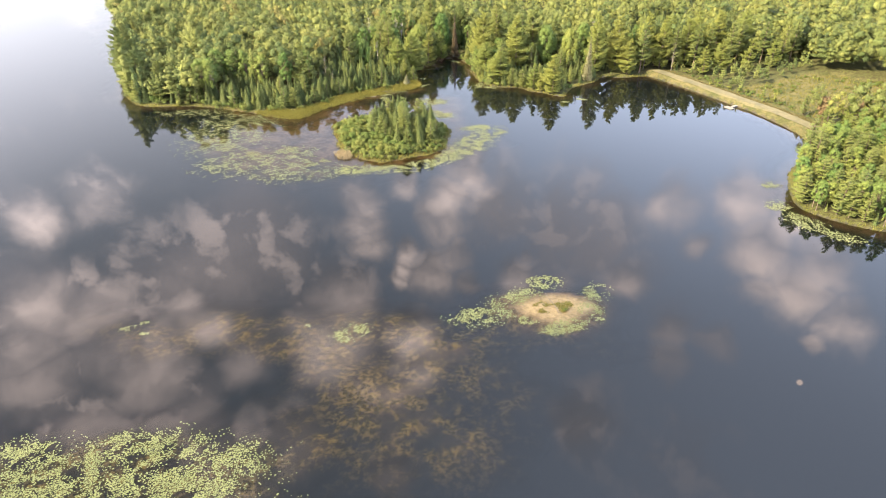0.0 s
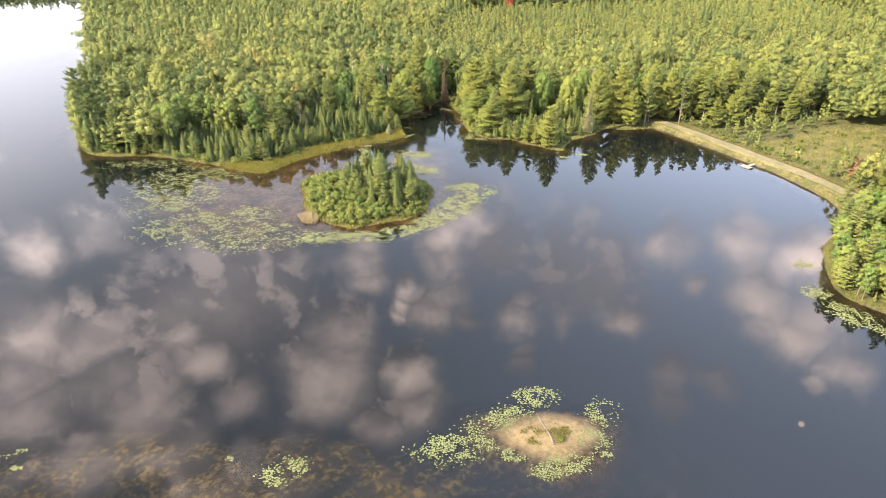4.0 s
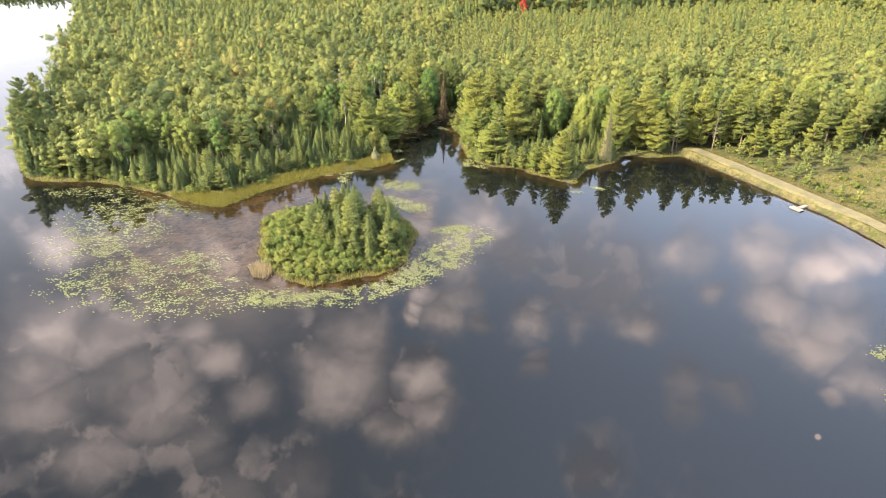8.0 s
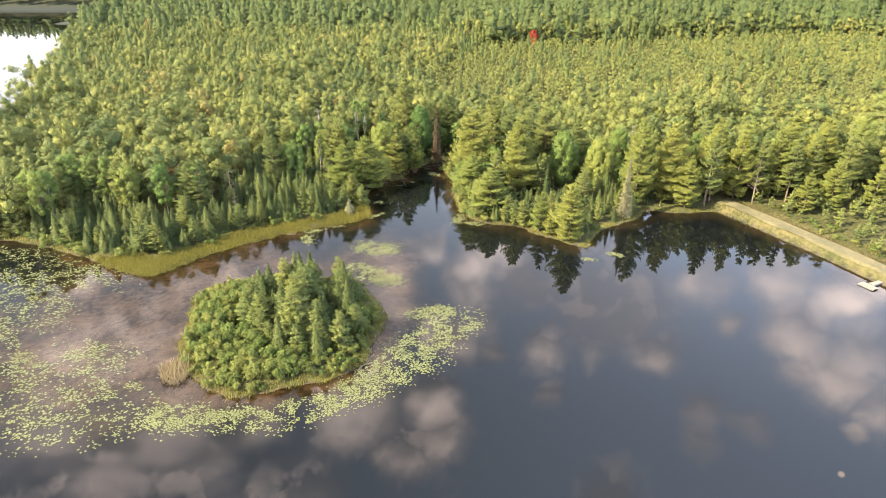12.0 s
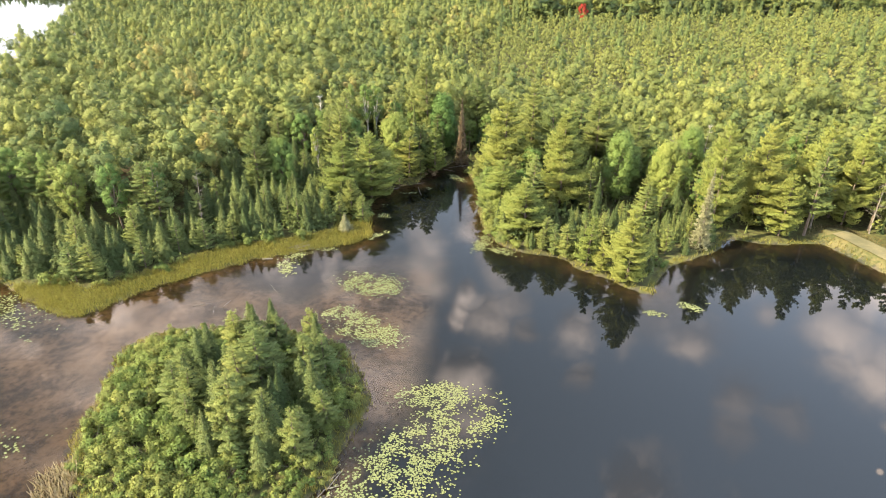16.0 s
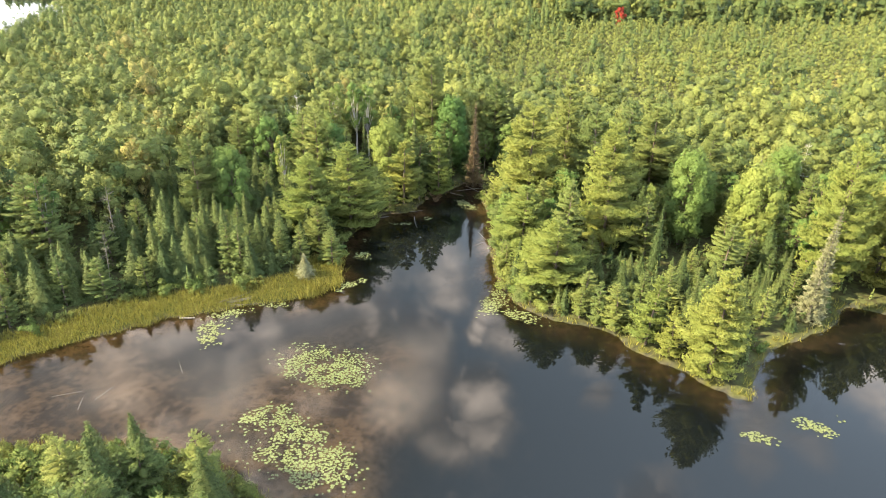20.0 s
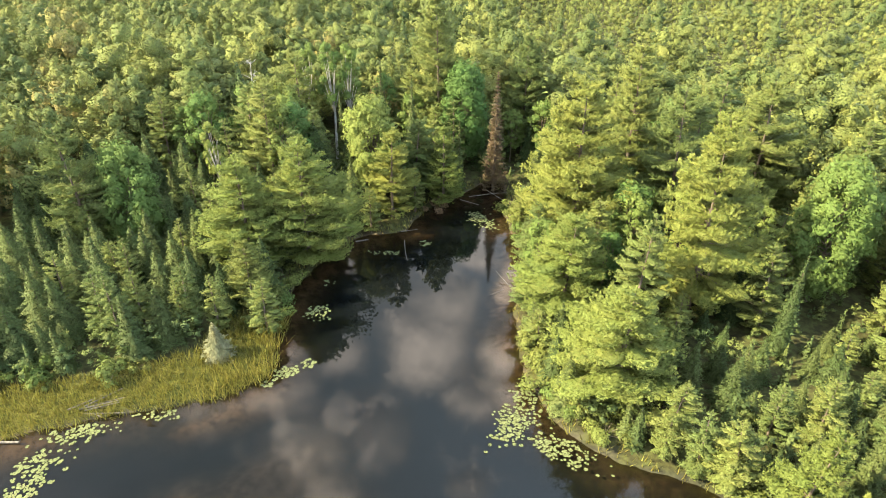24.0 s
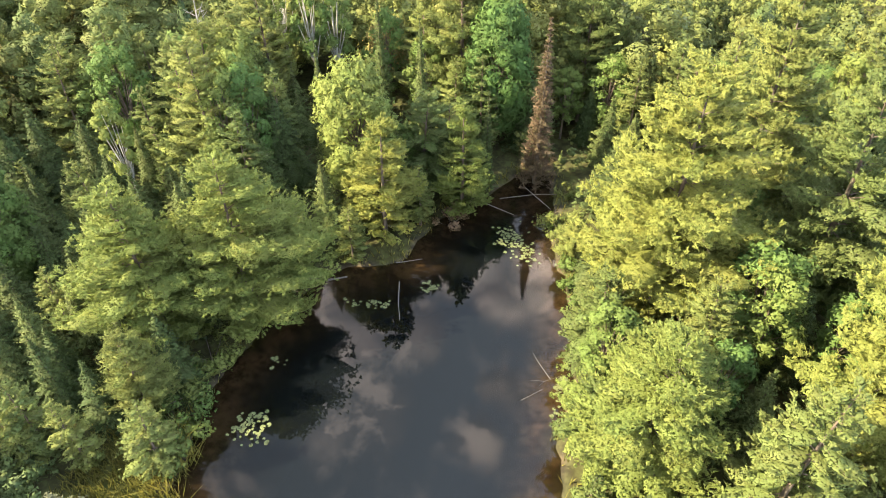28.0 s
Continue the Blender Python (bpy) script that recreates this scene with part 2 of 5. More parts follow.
PINE = leaf_material("pine_needles", (0.084, 0.116, 0.040), (0.160, 0.176, 0.050), 0.28, grain=12.0, gap=0.58, rough=0.5, mould=0.42)
# lighter, yellower copy of PINE: sunlight is put into the needle colour
LIT_PINE = leaf_material("lime_pine_needles", (0.136, 0.170, 0.046), (0.188, 0.198, 0.050), 0.32, grain=13.0, gap=0.58, rough=0.48, mould=0.42)
SPRUCE = leaf_material("spruce_needles", (0.036, 0.056, 0.020), (0.086, 0.104, 0.034), 0.12, grain=12.0, gap=0.56, rough=1.0, mould=0.35)
BROAD = leaf_material("broad_leaves", (0.060, 0.115, 0.032), (0.165, 0.188, 0.048), 0.26, grain=9.0, gap=0.58, rough=0.5)
# pine needles with the low sun's gold painted into their colour
GOLD_LIT = leaf_material("gold_lit_needles", (0.108, 0.140, 0.036), (0.184, 0.190, 0.046), 0.28, grain=12.0, gap=0.60, rough=0.4)
SHRUB = leaf_material("shrub_leaves", (0.060, 0.100, 0.026), (0.140, 0.148, 0.040), 0.25)
RUST = leaf_material("rusty_leaves", (0.12, 0.085, 0.050), (0.18, 0.125, 0.07), 0.2)
RED = leaf_material("red_leaves", (0.20, 0.028, 0.022), (0.30, 0.05, 0.03), 0.2)
DRY = leaf_material("dry_needles", (0.070, 0.052, 0.032), (0.115, 0.085, 0.052), 0.1, grain=12.0)
ASH = leaf_material("ashen_needles", (0.105, 0.112, 0.062), (0.170, 0.168, 0.098), 0.1, grain=12.0)
WOODS = leaf_material("woods_leaves", (0.040, 0.066, 0.026), (0.164, 0.174, 0.047), 0.12, True, 6.0, gap=0.56, rough=0.65, single=0.16, mould=0.45)
GRASS = leaf_material("shore_grass", (0.096, 0.102, 0.024), (0.205, 0.180, 0.042), 0.4, gap=2.0, shaped=False)
STRAW = leaf_material("straw_reeds", (0.19, 0.158, 0.096), (0.31, 0.255, 0.155), 0.25, gap=2.0, shaped=False)
PAD = leaf_material("lily_pad", (0.072, 0.092, 0.038), (0.165, 0.172, 0.080), 0.1, gap=2.0, rough=0.6, single=0.75, shaped=False)
TAWNY = leaf_material("tawny_grass", (0.046, 0.046, 0.016), (0.105, 0.086, 0.036), 0.3, gap=2.0, shaped=False)
BARK = bark_material("bark", (0.04, 0.033, 0.027), (0.12, 0.092, 0.070))
PALE = bark_material("pale_bark", (0.15, 0.14, 0.125), (0.32, 0.31, 0.29))
DEADWOOD = bark_material("dead_wood", (0.060, 0.052, 0.044), (0.145, 0.130, 0.112))


def ground_material():
    """Forest floor, shore grass, meadow and lake bed, laid out by the ground's own zone attributes; the bed's colour
    also holds the dimming by depth.
    """
    m, g = material("ground")
    place = g.node("ShaderNodeNewGeometry", 0)
    n1, n2 = g.noise(place, 0.25, 5.0), g.noise(place, 1.6, 6.0, 0.65)
    both = g.math("MULTIPLY", g.math("ADD", n1, n2), 0.5)

    zone = g.attribute
    floor_c = g.mix(g.ramp(n2, 0.35, 0.65), (0.030, 0.028, 0.014), (0.060, 0.066, 0.024))
    grass_c = g.mix(g.ramp(both, 0.38, 0.62), (0.034, 0.042, 0.011), (0.080, 0.074, 0.019))
    meadow_c = g.mix(g.ramp(both, 0.40, 0.60), (0.040, 0.046, 0.018), (0.090, 0.080, 0.038))
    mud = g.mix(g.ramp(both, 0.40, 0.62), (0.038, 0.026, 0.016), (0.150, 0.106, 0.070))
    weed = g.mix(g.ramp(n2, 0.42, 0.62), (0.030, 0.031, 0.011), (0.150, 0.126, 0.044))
    # bed colour under deep water: the light lost with depth is put into it
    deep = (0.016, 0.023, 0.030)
    c = g.mix(zone("grass"), floor_c, grass_c)
    c = g.mix(zone("meadow"), c, meadow_c)
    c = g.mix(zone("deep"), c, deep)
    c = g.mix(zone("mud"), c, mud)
    c = g.mix(g.math("MULTIPLY", zone("weed"), g.ramp(g.noise(place, 0.5, 4.0, 0.6), 0.42, 0.60)), c, weed)
    c = g.mix(zone("sand"), c, g.mix(g.ramp(n2, 0.25, 0.7), (0.38, 0.34, 0.24), (0.62, 0.57, 0.43)))
    finish(g, g.node("ShaderNodeBsdfPrincipled", 0, None, Base_Color=c, Roughness=0.95, Specular_IOR_Level=0.1))
    return m


def water_material():
    m, g = material("lake_water")
    place = g.node("ShaderNodeNewGeometry", 0)
    swell = g.noise(place, 0.06, 1.0)
    bump = g.node("ShaderNodeBump", 0, None, Strength=0.05, Distance=0.10, Height=swell)
    clear = g.node("ShaderNodeBsdfTransparent", 0, None, Color=(0.46, 0.42, 0.34))
    gloss = g.node("ShaderNodeBsdfGlossy", 0, None, Color=(1.0, 1.0, 1.0), Roughness=0.0, Normal=bump)
    slant = g.node("ShaderNodeLayerWeight", 1, None, Blend=0.5, Normal=bump)
    f = g.math("ADD", 0.03, g.math("MULTIPLY", g.math("POWER", slant, 5.0), 0.97))
    # deep peaty water is dark by itself, shallow water shows its bed
    murk = g.node("ShaderNodeBsdfDiffuse", 0, None, Color=(0.0024, 0.0032, 0.0040))
    body = g.node("ShaderNodeMixShader", 0, None, i0=g.attribute("clear"), i1=murk, i2=clear)
    finish(g, g.node("ShaderNodeMixShader", 0, None, i0=f, i1=body, i2=gloss))
    return m


GROUND, WATER = ground_material(), water_material()


def plain_material(name, dark, light, scale=3.0, rough=0.9):
    m, g = material(name)
    place = g.node("ShaderNodeTexCoord", 3)
    f = g.math("MULTIPLY", g.math("ADD", g.noise(place, scale, 6.0, 0.65), g.noise(place, scale * 0.12, 3.0)), 0.5)
    bump = g.node("ShaderNodeBump", 0, None, Strength=0.4, Distance=0.05, Height=f)
    finish(g, g.node("ShaderNodeBsdfPrincipled", 0, None, Base_Color=g.mix(g.ramp(f, 0.38, 0.62), dark, light), Roughness=rough, Normal=bump))
    return m


TRACK = plain_material("dam_track", (0.056, 0.054, 0.024), (0.102, 0.088, 0.042), 1.2)
PLANK = plain_material("weathered_plank", (0.12, 0.108, 0.092), (0.20, 0.185, 0.165), 5.0)
FLOAT = plain_material("dock_float", (0.10, 0.10, 0.11), (0.16, 0.16, 0.17), 5.0, 0.6)

# ---- plan of the shore ----
rng = np.random.default_rng(7)


def smooth(points, steps=4):
    """A closed Catmull-Rom line through the corners."""
    p = np.array(points, float)
    a, b, c, d = np.roll(p, 1, 0), p, np.roll(p, -1, 0), np.roll(p, -2, 0)
    out = []
    for k in range(steps):
        t = k / steps
        out.append(0.5 * (2 * b + (c - a) * t + (2 * a - 5 * b + 4 * c - d) * t * t + (3 * b - a - 3 * c + d) * t ** 3))
    return np.stack(out, 1).reshape(-1, 2)


WEST = [(-700, 640), (-420, 650), (-300, 640), (-270, 560), (-225, 447), (-184, 362), (-148, 292), (-115, 227), (-102, 205), (-97, 190), (-91, 174)]
NORTH = [(-82, 163.5), (-73, 162.8), (-63, 161.5), (-50, 156.2), (-42.8, 152.4), (-36, 151.2), (-31.7, 157.5), (-25.5, 163.2), (-18, 168.8), (-9.8, 172.8),
         (-6, 175.6), (-7, 180), (-8.6, 186), (-7.6, 191), (-6, 196), (-2.2, 198.3), (-1, 203), (1.5, 206.5), (4, 212), (6.5, 211)]
COVE = [(7.4, 204), (10, 196.5), (10.4, 191), (10.2, 187), (11, 183), (12.5, 178.5), (15.5, 175), (19, 173.6), (23, 173), (25.5, 169.6), (29, 167.7),
        (33.3, 164.2), (35.6, 167.7), (38.5, 173), (45, 177), (48.5, 182), (54, 181), (61.5, 182.2)]
DAM = [(63.2, 180.6), (68.3, 171.5), (73, 162.3), (76, 155.8), (79.6, 148.3), (83, 135)]
EAST = [(82, 128), (80, 122.5), (72, 115), (66.8, 105), (65.6, 98), (70, 92.5), (76, 89), (90, 84), (130, 70), (250, 30), (420, -120), (420, -420), (-900, -420), (-900, -2900), (2900, -2900), (2900, 2900), (-2900, 2900), (-2900, 640)]
MAIN = smooth(WEST + NORTH + COVE + DAM + EAST, 3)
ISLE = smooth([(-26.5, 146), (-25, 138), (-23, 131), (-19.3, 126), (-16, 123.5), (-12.3, 122.6), (-9, 123.7), (-5.5, 125.5), (-2, 126.7), (0.6, 129.5),
               (1.2, 133), (2.2, 140), (0, 145), (-4, 149), (-12, 150.5), (-20, 149.3), (-24, 148.5)], 3)


def inside(poly, x, y):
    odd = np.zeros(x.shape, bool)
    for (x0, y0), (x1, y1) in zip(poly, np.roll(poly, -1, 0)):
        if y0 != y1:
            odd ^= ((y0 > y) != (y1 > y)) & (x < (x1 - x0) * (y - y0) / (y1 - y0) + x0)
    return odd


def reach(poly, x, y, closed=True):
    best = np.full(x.shape, 1e9)
    ends = np.roll(poly, -1, 0) if closed else poly[1:]
    for (x0, y0), (x1, y1) in zip(poly, ends):
        ux, uy = x1 - x0, y1 - y0
        t = np.clip(((x - x0) * ux + (y - y0) * uy) / (ux * ux + uy * uy + 1e-9), 0, 1)
        best = np.minimum(best, (x - x0 - t * ux) ** 2 + (y - y0 - t * uy) ** 2)
    return np.sqrt(best)


def shore(x, y):
    """Metres to the shore: land positive, water negative."""
    x, y = np.asarray(x, float), np.asarray(y, float)
    a = np.where(inside(MAIN, x, y), 1, -1) * reach(MAIN, x, y)
    b = np.where(inside(ISLE, x, y), 1, -1) * reach(ISLE, x, y)
    d = np.maximum(a, b)
    ragged = np.where(x > 58, 0.12, 0.42) * np.clip(1.6 - np.abs(d) / 4.0, 0, 1)
    return d + ragged * (wave(x, y, 0.9) + 0.8 * wave(x, y, 2.0, 1.0))


def wave(x, y, s, k=0.0):
    """A cheap smooth ripple in -1..1 for uneven outlines."""
    return (np.sin(x / s + k) * np.cos(y / s * 1.13 + 1.7 * k) + np.sin((x * 0.6 + y * 0.8) / s * 1.9 + k * 2.3) * 0.6 + np.sin((x * 0.7 - y * 0.72) / s * 3.7 + k) * 0.35) / 1.95


CREST = np.array([(65.0, 184), (70.6, 173.2), (75.4, 163.5), (79.0, 155.5), (83.0, 147.0), (86.5, 136), (88, 130)])
FIELD = smooth([(81, 166), (85, 158), (89, 148), (94, 137), (105, 135), (122, 160), (120, 176), (106, 178), (93, 171)], 3)


def verge(x, y):
    """Width of the open grass between water and trees."""
    x, y = np.asarray(x, float), np.asarray(y, float)
    w = np.full(x.shape, 0.7)
    w = np.where((x > -46) & (x < -4.5) & (y < 182) & (y > 140), 3.4 + 1.3 * wave(x, y, 5.0), w)
    w = np.where((x > -30) & (x < 4) & (y < 152), 0.5, w)
    w = np.where((x > 3) & (x < 24.5) & (y > 170), 0.0, w)
    w = np.where((x > -12) & (x <= 3) & (y > 183), 0.15, w)
    w = np.where((x > 24) & (x < 38) & (y < 172) & (y > 150), 0.8, w)
    return np.where((x > 38) & (x < 62) & (y < 186) & (y > 150), 0.9, w)


def blotch(x, y, s, seed):
    """Smooth random blotches in 0..1, about s metres across."""
    t = np.random.default_rng(seed).random((64, 64))
    u, v = np.asarray(x) / s, np.asarray(y) / s
    i, j = np.floor(u).astype(int), np.floor(v).astype(int)
    f, g = u - i, v - j
    f, g = f * f * (3 - 2 * f), g * g * (3 - 2 * g)
    a, b, c, d = t[i % 64, j % 64], t[(i + 1) % 64, j % 64], t[i % 64, (j + 1) % 64], t[(i + 1) % 64, (j + 1) % 64]
    return (a * (1 - f) + b * f) * (1 - g) + (c * (1 - f) + d * f) * g


def bell(x, y, cx, cy, rx, ry, turn=0.0):
    c, s = math.cos(turn), math.sin(turn)
    u, v = (x - cx) * c + (y - cy) * s, -(x - cx) * s + (y - cy) * c
    return (u / rx) ** 2 + (v / ry) ** 2


def height(x, y, d=None):
    x, y = np.asarray(x, float), np.asarray(y, float)
    d = shore(x, y) if d is None else d
    land = 0.5 * (1 - np.exp(-np.maximum(d, 0) / 1.3)) + np.clip(d - 6, 0, 200) * 0.022 + np.clip(d, 0, 3) * 0.06 * wave(x, y, 3.1)
    land = land + np.where(y > 380, np.minimum((np.maximum(y, 380) - 380) * 0.03, 30), 0)
    bank = np.clip(1 - (reach(CREST, x, y, False) - 1.6) / 3.0, 0, 1)
    land = np.where(d > 0, np.maximum(land, 1.25 * bank * np.clip(d / 1.5, 0, 1)), land)
    flat = inside(FIELD, x, y)
    land = np.where(flat, np.minimum(land, 0.45 + 0.12 * wave(x, y, 4.0)), land)
    land = np.where(flat, np.maximum(land, 1.25 * bank), land)
    bed = np.minimum(np.where((x > -10) & (x < 15) & (y > 173), 0.26, 0.25) * np.maximum(-d, 0), 3.0)
    shallow = np.minimum.reduce([bell(x, y, -26, 140, 34, 26), bell(x, y, -2, 153, 11, 20), bell(x, y, 15, 69.5, 11, 6)])
    shelf = 0.30 + 0.12 * wave(x, y, 2.2) + np.clip(shallow + 0.30 * wave(x, y, 4.0) + 0.2 * wave(x, y, 9.0) - 0.35, 0, 3) * 0.95
    bed = np.minimum(bed, np.maximum(shelf, 0.05))
    # weedy shoals in the south, a little too deep to show clearly
    shoal = np.minimum.reduce([bell(x, y, -16, 65, 32, 5.5, -0.06), bell(x, y, -6, 52, 15, 12), bell(x, y, -36, 41, 20, 8)])
    bed = np.minimum(bed, np.maximum(0.56 + 0.20 * wave(x, y, 1.3) + 0.34 * wave(x, y, 3.4, 1.0) + np.clip(shoal - 0.3, 0, 3) * 0.5, 0.3))
    sand = bell(x, y, 16.0, 70.3, 5.4, 3.3, 0.05)
    bed = np.where(sand < 1.6, np.minimum(bed, 0.05 + 0.25 * np.maximum(sand - 0.4, 0)), bed)
    return np.where(d > 0, land, -bed)


# ---- mesh helpers ----
def weld(tris):
    """Shared corners for triangles that touch: corners (n x 3) and faces (m x 3)."""
    p = np.round(np.asarray(tris, np.float64).reshape(-1, 3), 4)
    v, i = np.unique(p, axis=0, return_inverse=True)
    return v, np.asarray(i).reshape(-1, 3)


def tri_mesh(name, tris, mats, welded=False, tint=None, out=None):
    """A mesh from triangles, an array of n x 3 x 3, or from corners and faces."""
    if isinstance(tris, tuple):
        v, f = tris
    elif welded:
        v, f = weld(tris)
    else:
        v = np.asarray(tris).reshape(-1, 3)
        f = np.arange(len(v)).reshape(-1, 3)
    me = bpy.data.meshes.new(name)
    me.vertices.add(len(v))
    me.vertices.foreach_set("co", np.asarray(v, np.float32).reshape(-1))
    me.loops.add(f.size)
    me.loops.foreach_set("vertex_index", f.astype(np.int32).reshape(-1))
    me.polygons.add(len(f))
    me.polygons.foreach_set("loop_start", np.arange(0, f.size, 3, dtype=np.int32))
    if welded or isinstance(tris, tuple):
        me.polygons.foreach_set("use_smooth", np.ones(len(f), bool))
    if tint is not None:
        me.attributes.new("tint", "FLOAT", "POINT").data.foreach_set("value", np.asarray(tint, np.float32))
    if out is not None:
        way = out(np.asarray(v, float)) if callable(out) else out
        me.attributes.new("out", "FLOAT_VECTOR", "POINT").data.foreach_set("vector", np.asarray(way, np.float32).reshape(-1))
    for m in mats:
        me.materials.append(m)
    me.update(calc_edges=True)
    return me


def outward(v, share=0.45, lift=0.45):
    """The way leaves face on a crown: away from its stem, and up towards its top."""
    lo, hi = v[:, 2].min(), v[:, 2].max()
    w = np.hypot(v[:, 0], v[:, 1]).max() + 1e-6
    f = (v[:, 2] - lo) / (hi - lo + 1e-6)
    d = np.stack([v[:, 0] / w, v[:, 1] / w, share * (f - 0.35)], 1)
    d /= np.linalg.norm(d, axis=1, keepdims=True) + 1e-6
    d[:, 2] += lift
    return d / (np.linalg.norm(d, axis=1, keepdims=True) + 1e-6)


def grid_mesh(name, x, y, z, mat, zones=None):
    ny, nx = x.shape
    v = np.stack([x, y, z], -1).reshape(-1, 3)
    i = np.arange(ny * nx).reshape(ny, nx)
    f = np.stack([i[:-1, :-1], i[:-1, 1:], i[1:, 1:], i[1:, :-1]], -1).reshape(-1, 4)
    me = bpy.data.meshes.new(name)
    me.vertices.add(len(v))
    me.vertices.foreach_set("co", v.astype(np.float32).reshape(-1))
    me.loops.add(f.size)
    me.loops.foreach_set("vertex_index", f.astype(np.int32).reshape(-1))
    me.polygons.add(len(f))
    me.polygons.foreach_set("loop_start", np.arange(0, f.size, 4, dtype=np.int32))
    me.polygons.foreach_set("use_smooth", np.ones(len(f), bool))
    for key, value in (zones or {}).items():
        me.attributes.new(key, "FLOAT", "POINT").data.foreach_set("value", value.astype(np.float32).reshape(-1))
    me.materials.append(mat)
    me.update(calc_edges=True)
    return me


def cards(c, n, size, aspect=1.0, r=None):
    """Small three-cornered leaf sprays at c (m x 3) that face along n (m x 3)."""
    r = r or rng
    m = len(c)
    n = n / (np.linalg.norm(n, axis=1, keepdims=True) + 1e-9)
    t = np.cross(n, r.normal(size=(m, 3)))
    t /= np.linalg.norm(t, axis=1, keepdims=True) + 1e-9
    b = np.cross(n, t)
    s = (np.asarray(size) * r.uniform(0.7, 1.3, m))[:, None]
    return np.stack([c + t * s, c + (-t * 0.6 + b * aspect) * s, c + (-t * 0.6 - b * aspect) * s], 1)


def sprays(c, grow, size, slim=0.22, r=None, flat_up=0.8):
    """Slim needle sprays at c (m x 3) that point along grow (m x 3)."""
    r = r or rng
    m = len(c)
    grow = grow / (np.linalg.norm(grow, axis=1, keepdims=True) + 1e-9)
    side = np.cross(grow, r.normal(size=(m, 3)) * (1 - flat_up * 0.6) + np.array([0, 0, flat_up]))
    side /= np.linalg.norm(side, axis=1, keepdims=True) + 1e-9
    s = (np.asarray(size) * r.uniform(0.65, 1.35, m))[:, None]
    return np.stack([c + grow * s, c + (-grow * 0.45 + side * slim * 2) * s, c + (-grow * 0.45 - side * slim * 2) * s], 1)


def puff(centres, radii, each, size, up=0.3, aspect=0.8, r=None, skin=0.7):
    """Leaf sprays over lumps: each lump an uneven ellipsoid."""
    r = r or rng
    c, rad = np.repeat(centres, each, 0), np.repeat(radii, each, 0)
    d = r.normal(size=c.shape)
    d[:, 2] = d[:, 2] * 0.8 + up
    d /= np.linalg.norm(d, axis=1, keepdims=True)
    p = c + d * rad * r.uniform(skin, 1.08, len(c))[:, None]
    return cards(p, d + r.normal(size=d.shape) * 0.45 + np.array([0, 0, 0.25]), size, aspect, r)


def lobe(base, tip, wide, thick, r, sides=6):
    """One bough's plume: a flat, uneven spindle from base to tip."""
    d = tip - base
    L = np.linalg.norm(d) + 1e-9
    d = d / L
    side = np.cross(d, (0, 0, 1.0))
    side /= np.linalg.norm(side) + 1e-9
    up = np.cross(side, d)
    k = np.arange(sides) * 2 * np.pi / sides
    rings = []
    for q, w in ((0.10, 0.30), (0.42, 0.95), (0.74, 0.85)):
        jit = r.uniform(0.72, 1.28, (sides, 1))
        rings.append(base + d * (L * (q + r.normal(size=(sides, 1)) * 0.05)) + (np.cos(k)[:, None] * side * wide + np.sin(k)[:, None] * up * thick) * w * jit)
    out = []
    for a, b in zip(rings[:-1], rings[1:]):
        a1, b1 = np.roll(a, -1, 0), np.roll(b, -1, 0)
        out += [np.stack([a, a1, b1], 1), np.stack([a, b1, b], 1)]
    b = rings[-1]
    out.append(np.stack([b, np.roll(b, -1, 0), np.repeat(tip[None], sides, 0)], 1))
    return np.concatenate(out)


def ico():
    f = (1 + 5 ** 0.5) / 2
    v = np.array([(-1, f, 0), (1, f, 0), (-1, -f, 0), (1, -f, 0), (0, -1, f), (0, 1, f), (0, -1, -f), (0, 1, -f), (f, 0, -1), (f, 0, 1), (-f, 0, -1), (-f, 0, 1)]) / math.sqrt(1 + f * f)
    q = np.array([(0, 11, 5), (0, 5, 1), (0, 1, 7), (0, 7, 10), (0, 10, 11), (1, 5, 9), (5, 11, 4), (11, 10, 2), (10, 7, 6), (7, 1, 8),
                  (3, 9, 4), (3, 4, 2), (3, 2, 6), (3, 6, 8), (3, 8, 9), (4, 9, 5), (2, 4, 11), (6, 2, 10), (8, 6, 7), (9, 8, 1)])
    return v, q


ICO_V, ICO_F = ico()


def knobs(centres, radii, r, rough=0.22):
    """Uneven rounded hearts of leafy lumps."""
    out = []
    for c, rad in zip(centres, radii):
        v = ICO_V * r.uniform(1 - rough, 1 + rough, (12, 1)) * rad + c
        out.append(v[ICO_F])
    return np.concatenate(out)


def tube(a, b, ra, rb, sides=6):
    """A tapered stick as triangles."""
    a, b = np.asarray(a, float), np.asarray(b, float)
    d = (b - a) / (np.linalg.norm(b - a) + 1e-9)
    u = np.cross(d, (0.0, 0.0, 1.0) if abs(d[2]) < 0.9 else (1.0, 0.0, 0.0))
    u /= np.linalg.norm(u)
    w = np.cross(d, u)
    k = np.arange(sides + 1) * 2 * np.pi / sides
    ring = np.cos(k)[:, None] * u + np.sin(k)[:, None] * w
    p, q = a + ring * ra, b + ring * rb
    return np.concatenate([np.stack([p[:-1], p[1:], q[1:]], 1), np.stack([p[:-1], q[1:], q[:-1]], 1)])


def stem(points, radii, sides=6):
    return np.concatenate([tube(points[i], points[i + 1], radii[i], radii[i + 1], sides) for i in range(len(points) - 1)])


def part(name, data, parent, label=""):
    """One mesh object under a thing or a part."""
    ob = new(name, data)
    ob.parent = parent
    if label:
        ob["label"] = label
    return ob

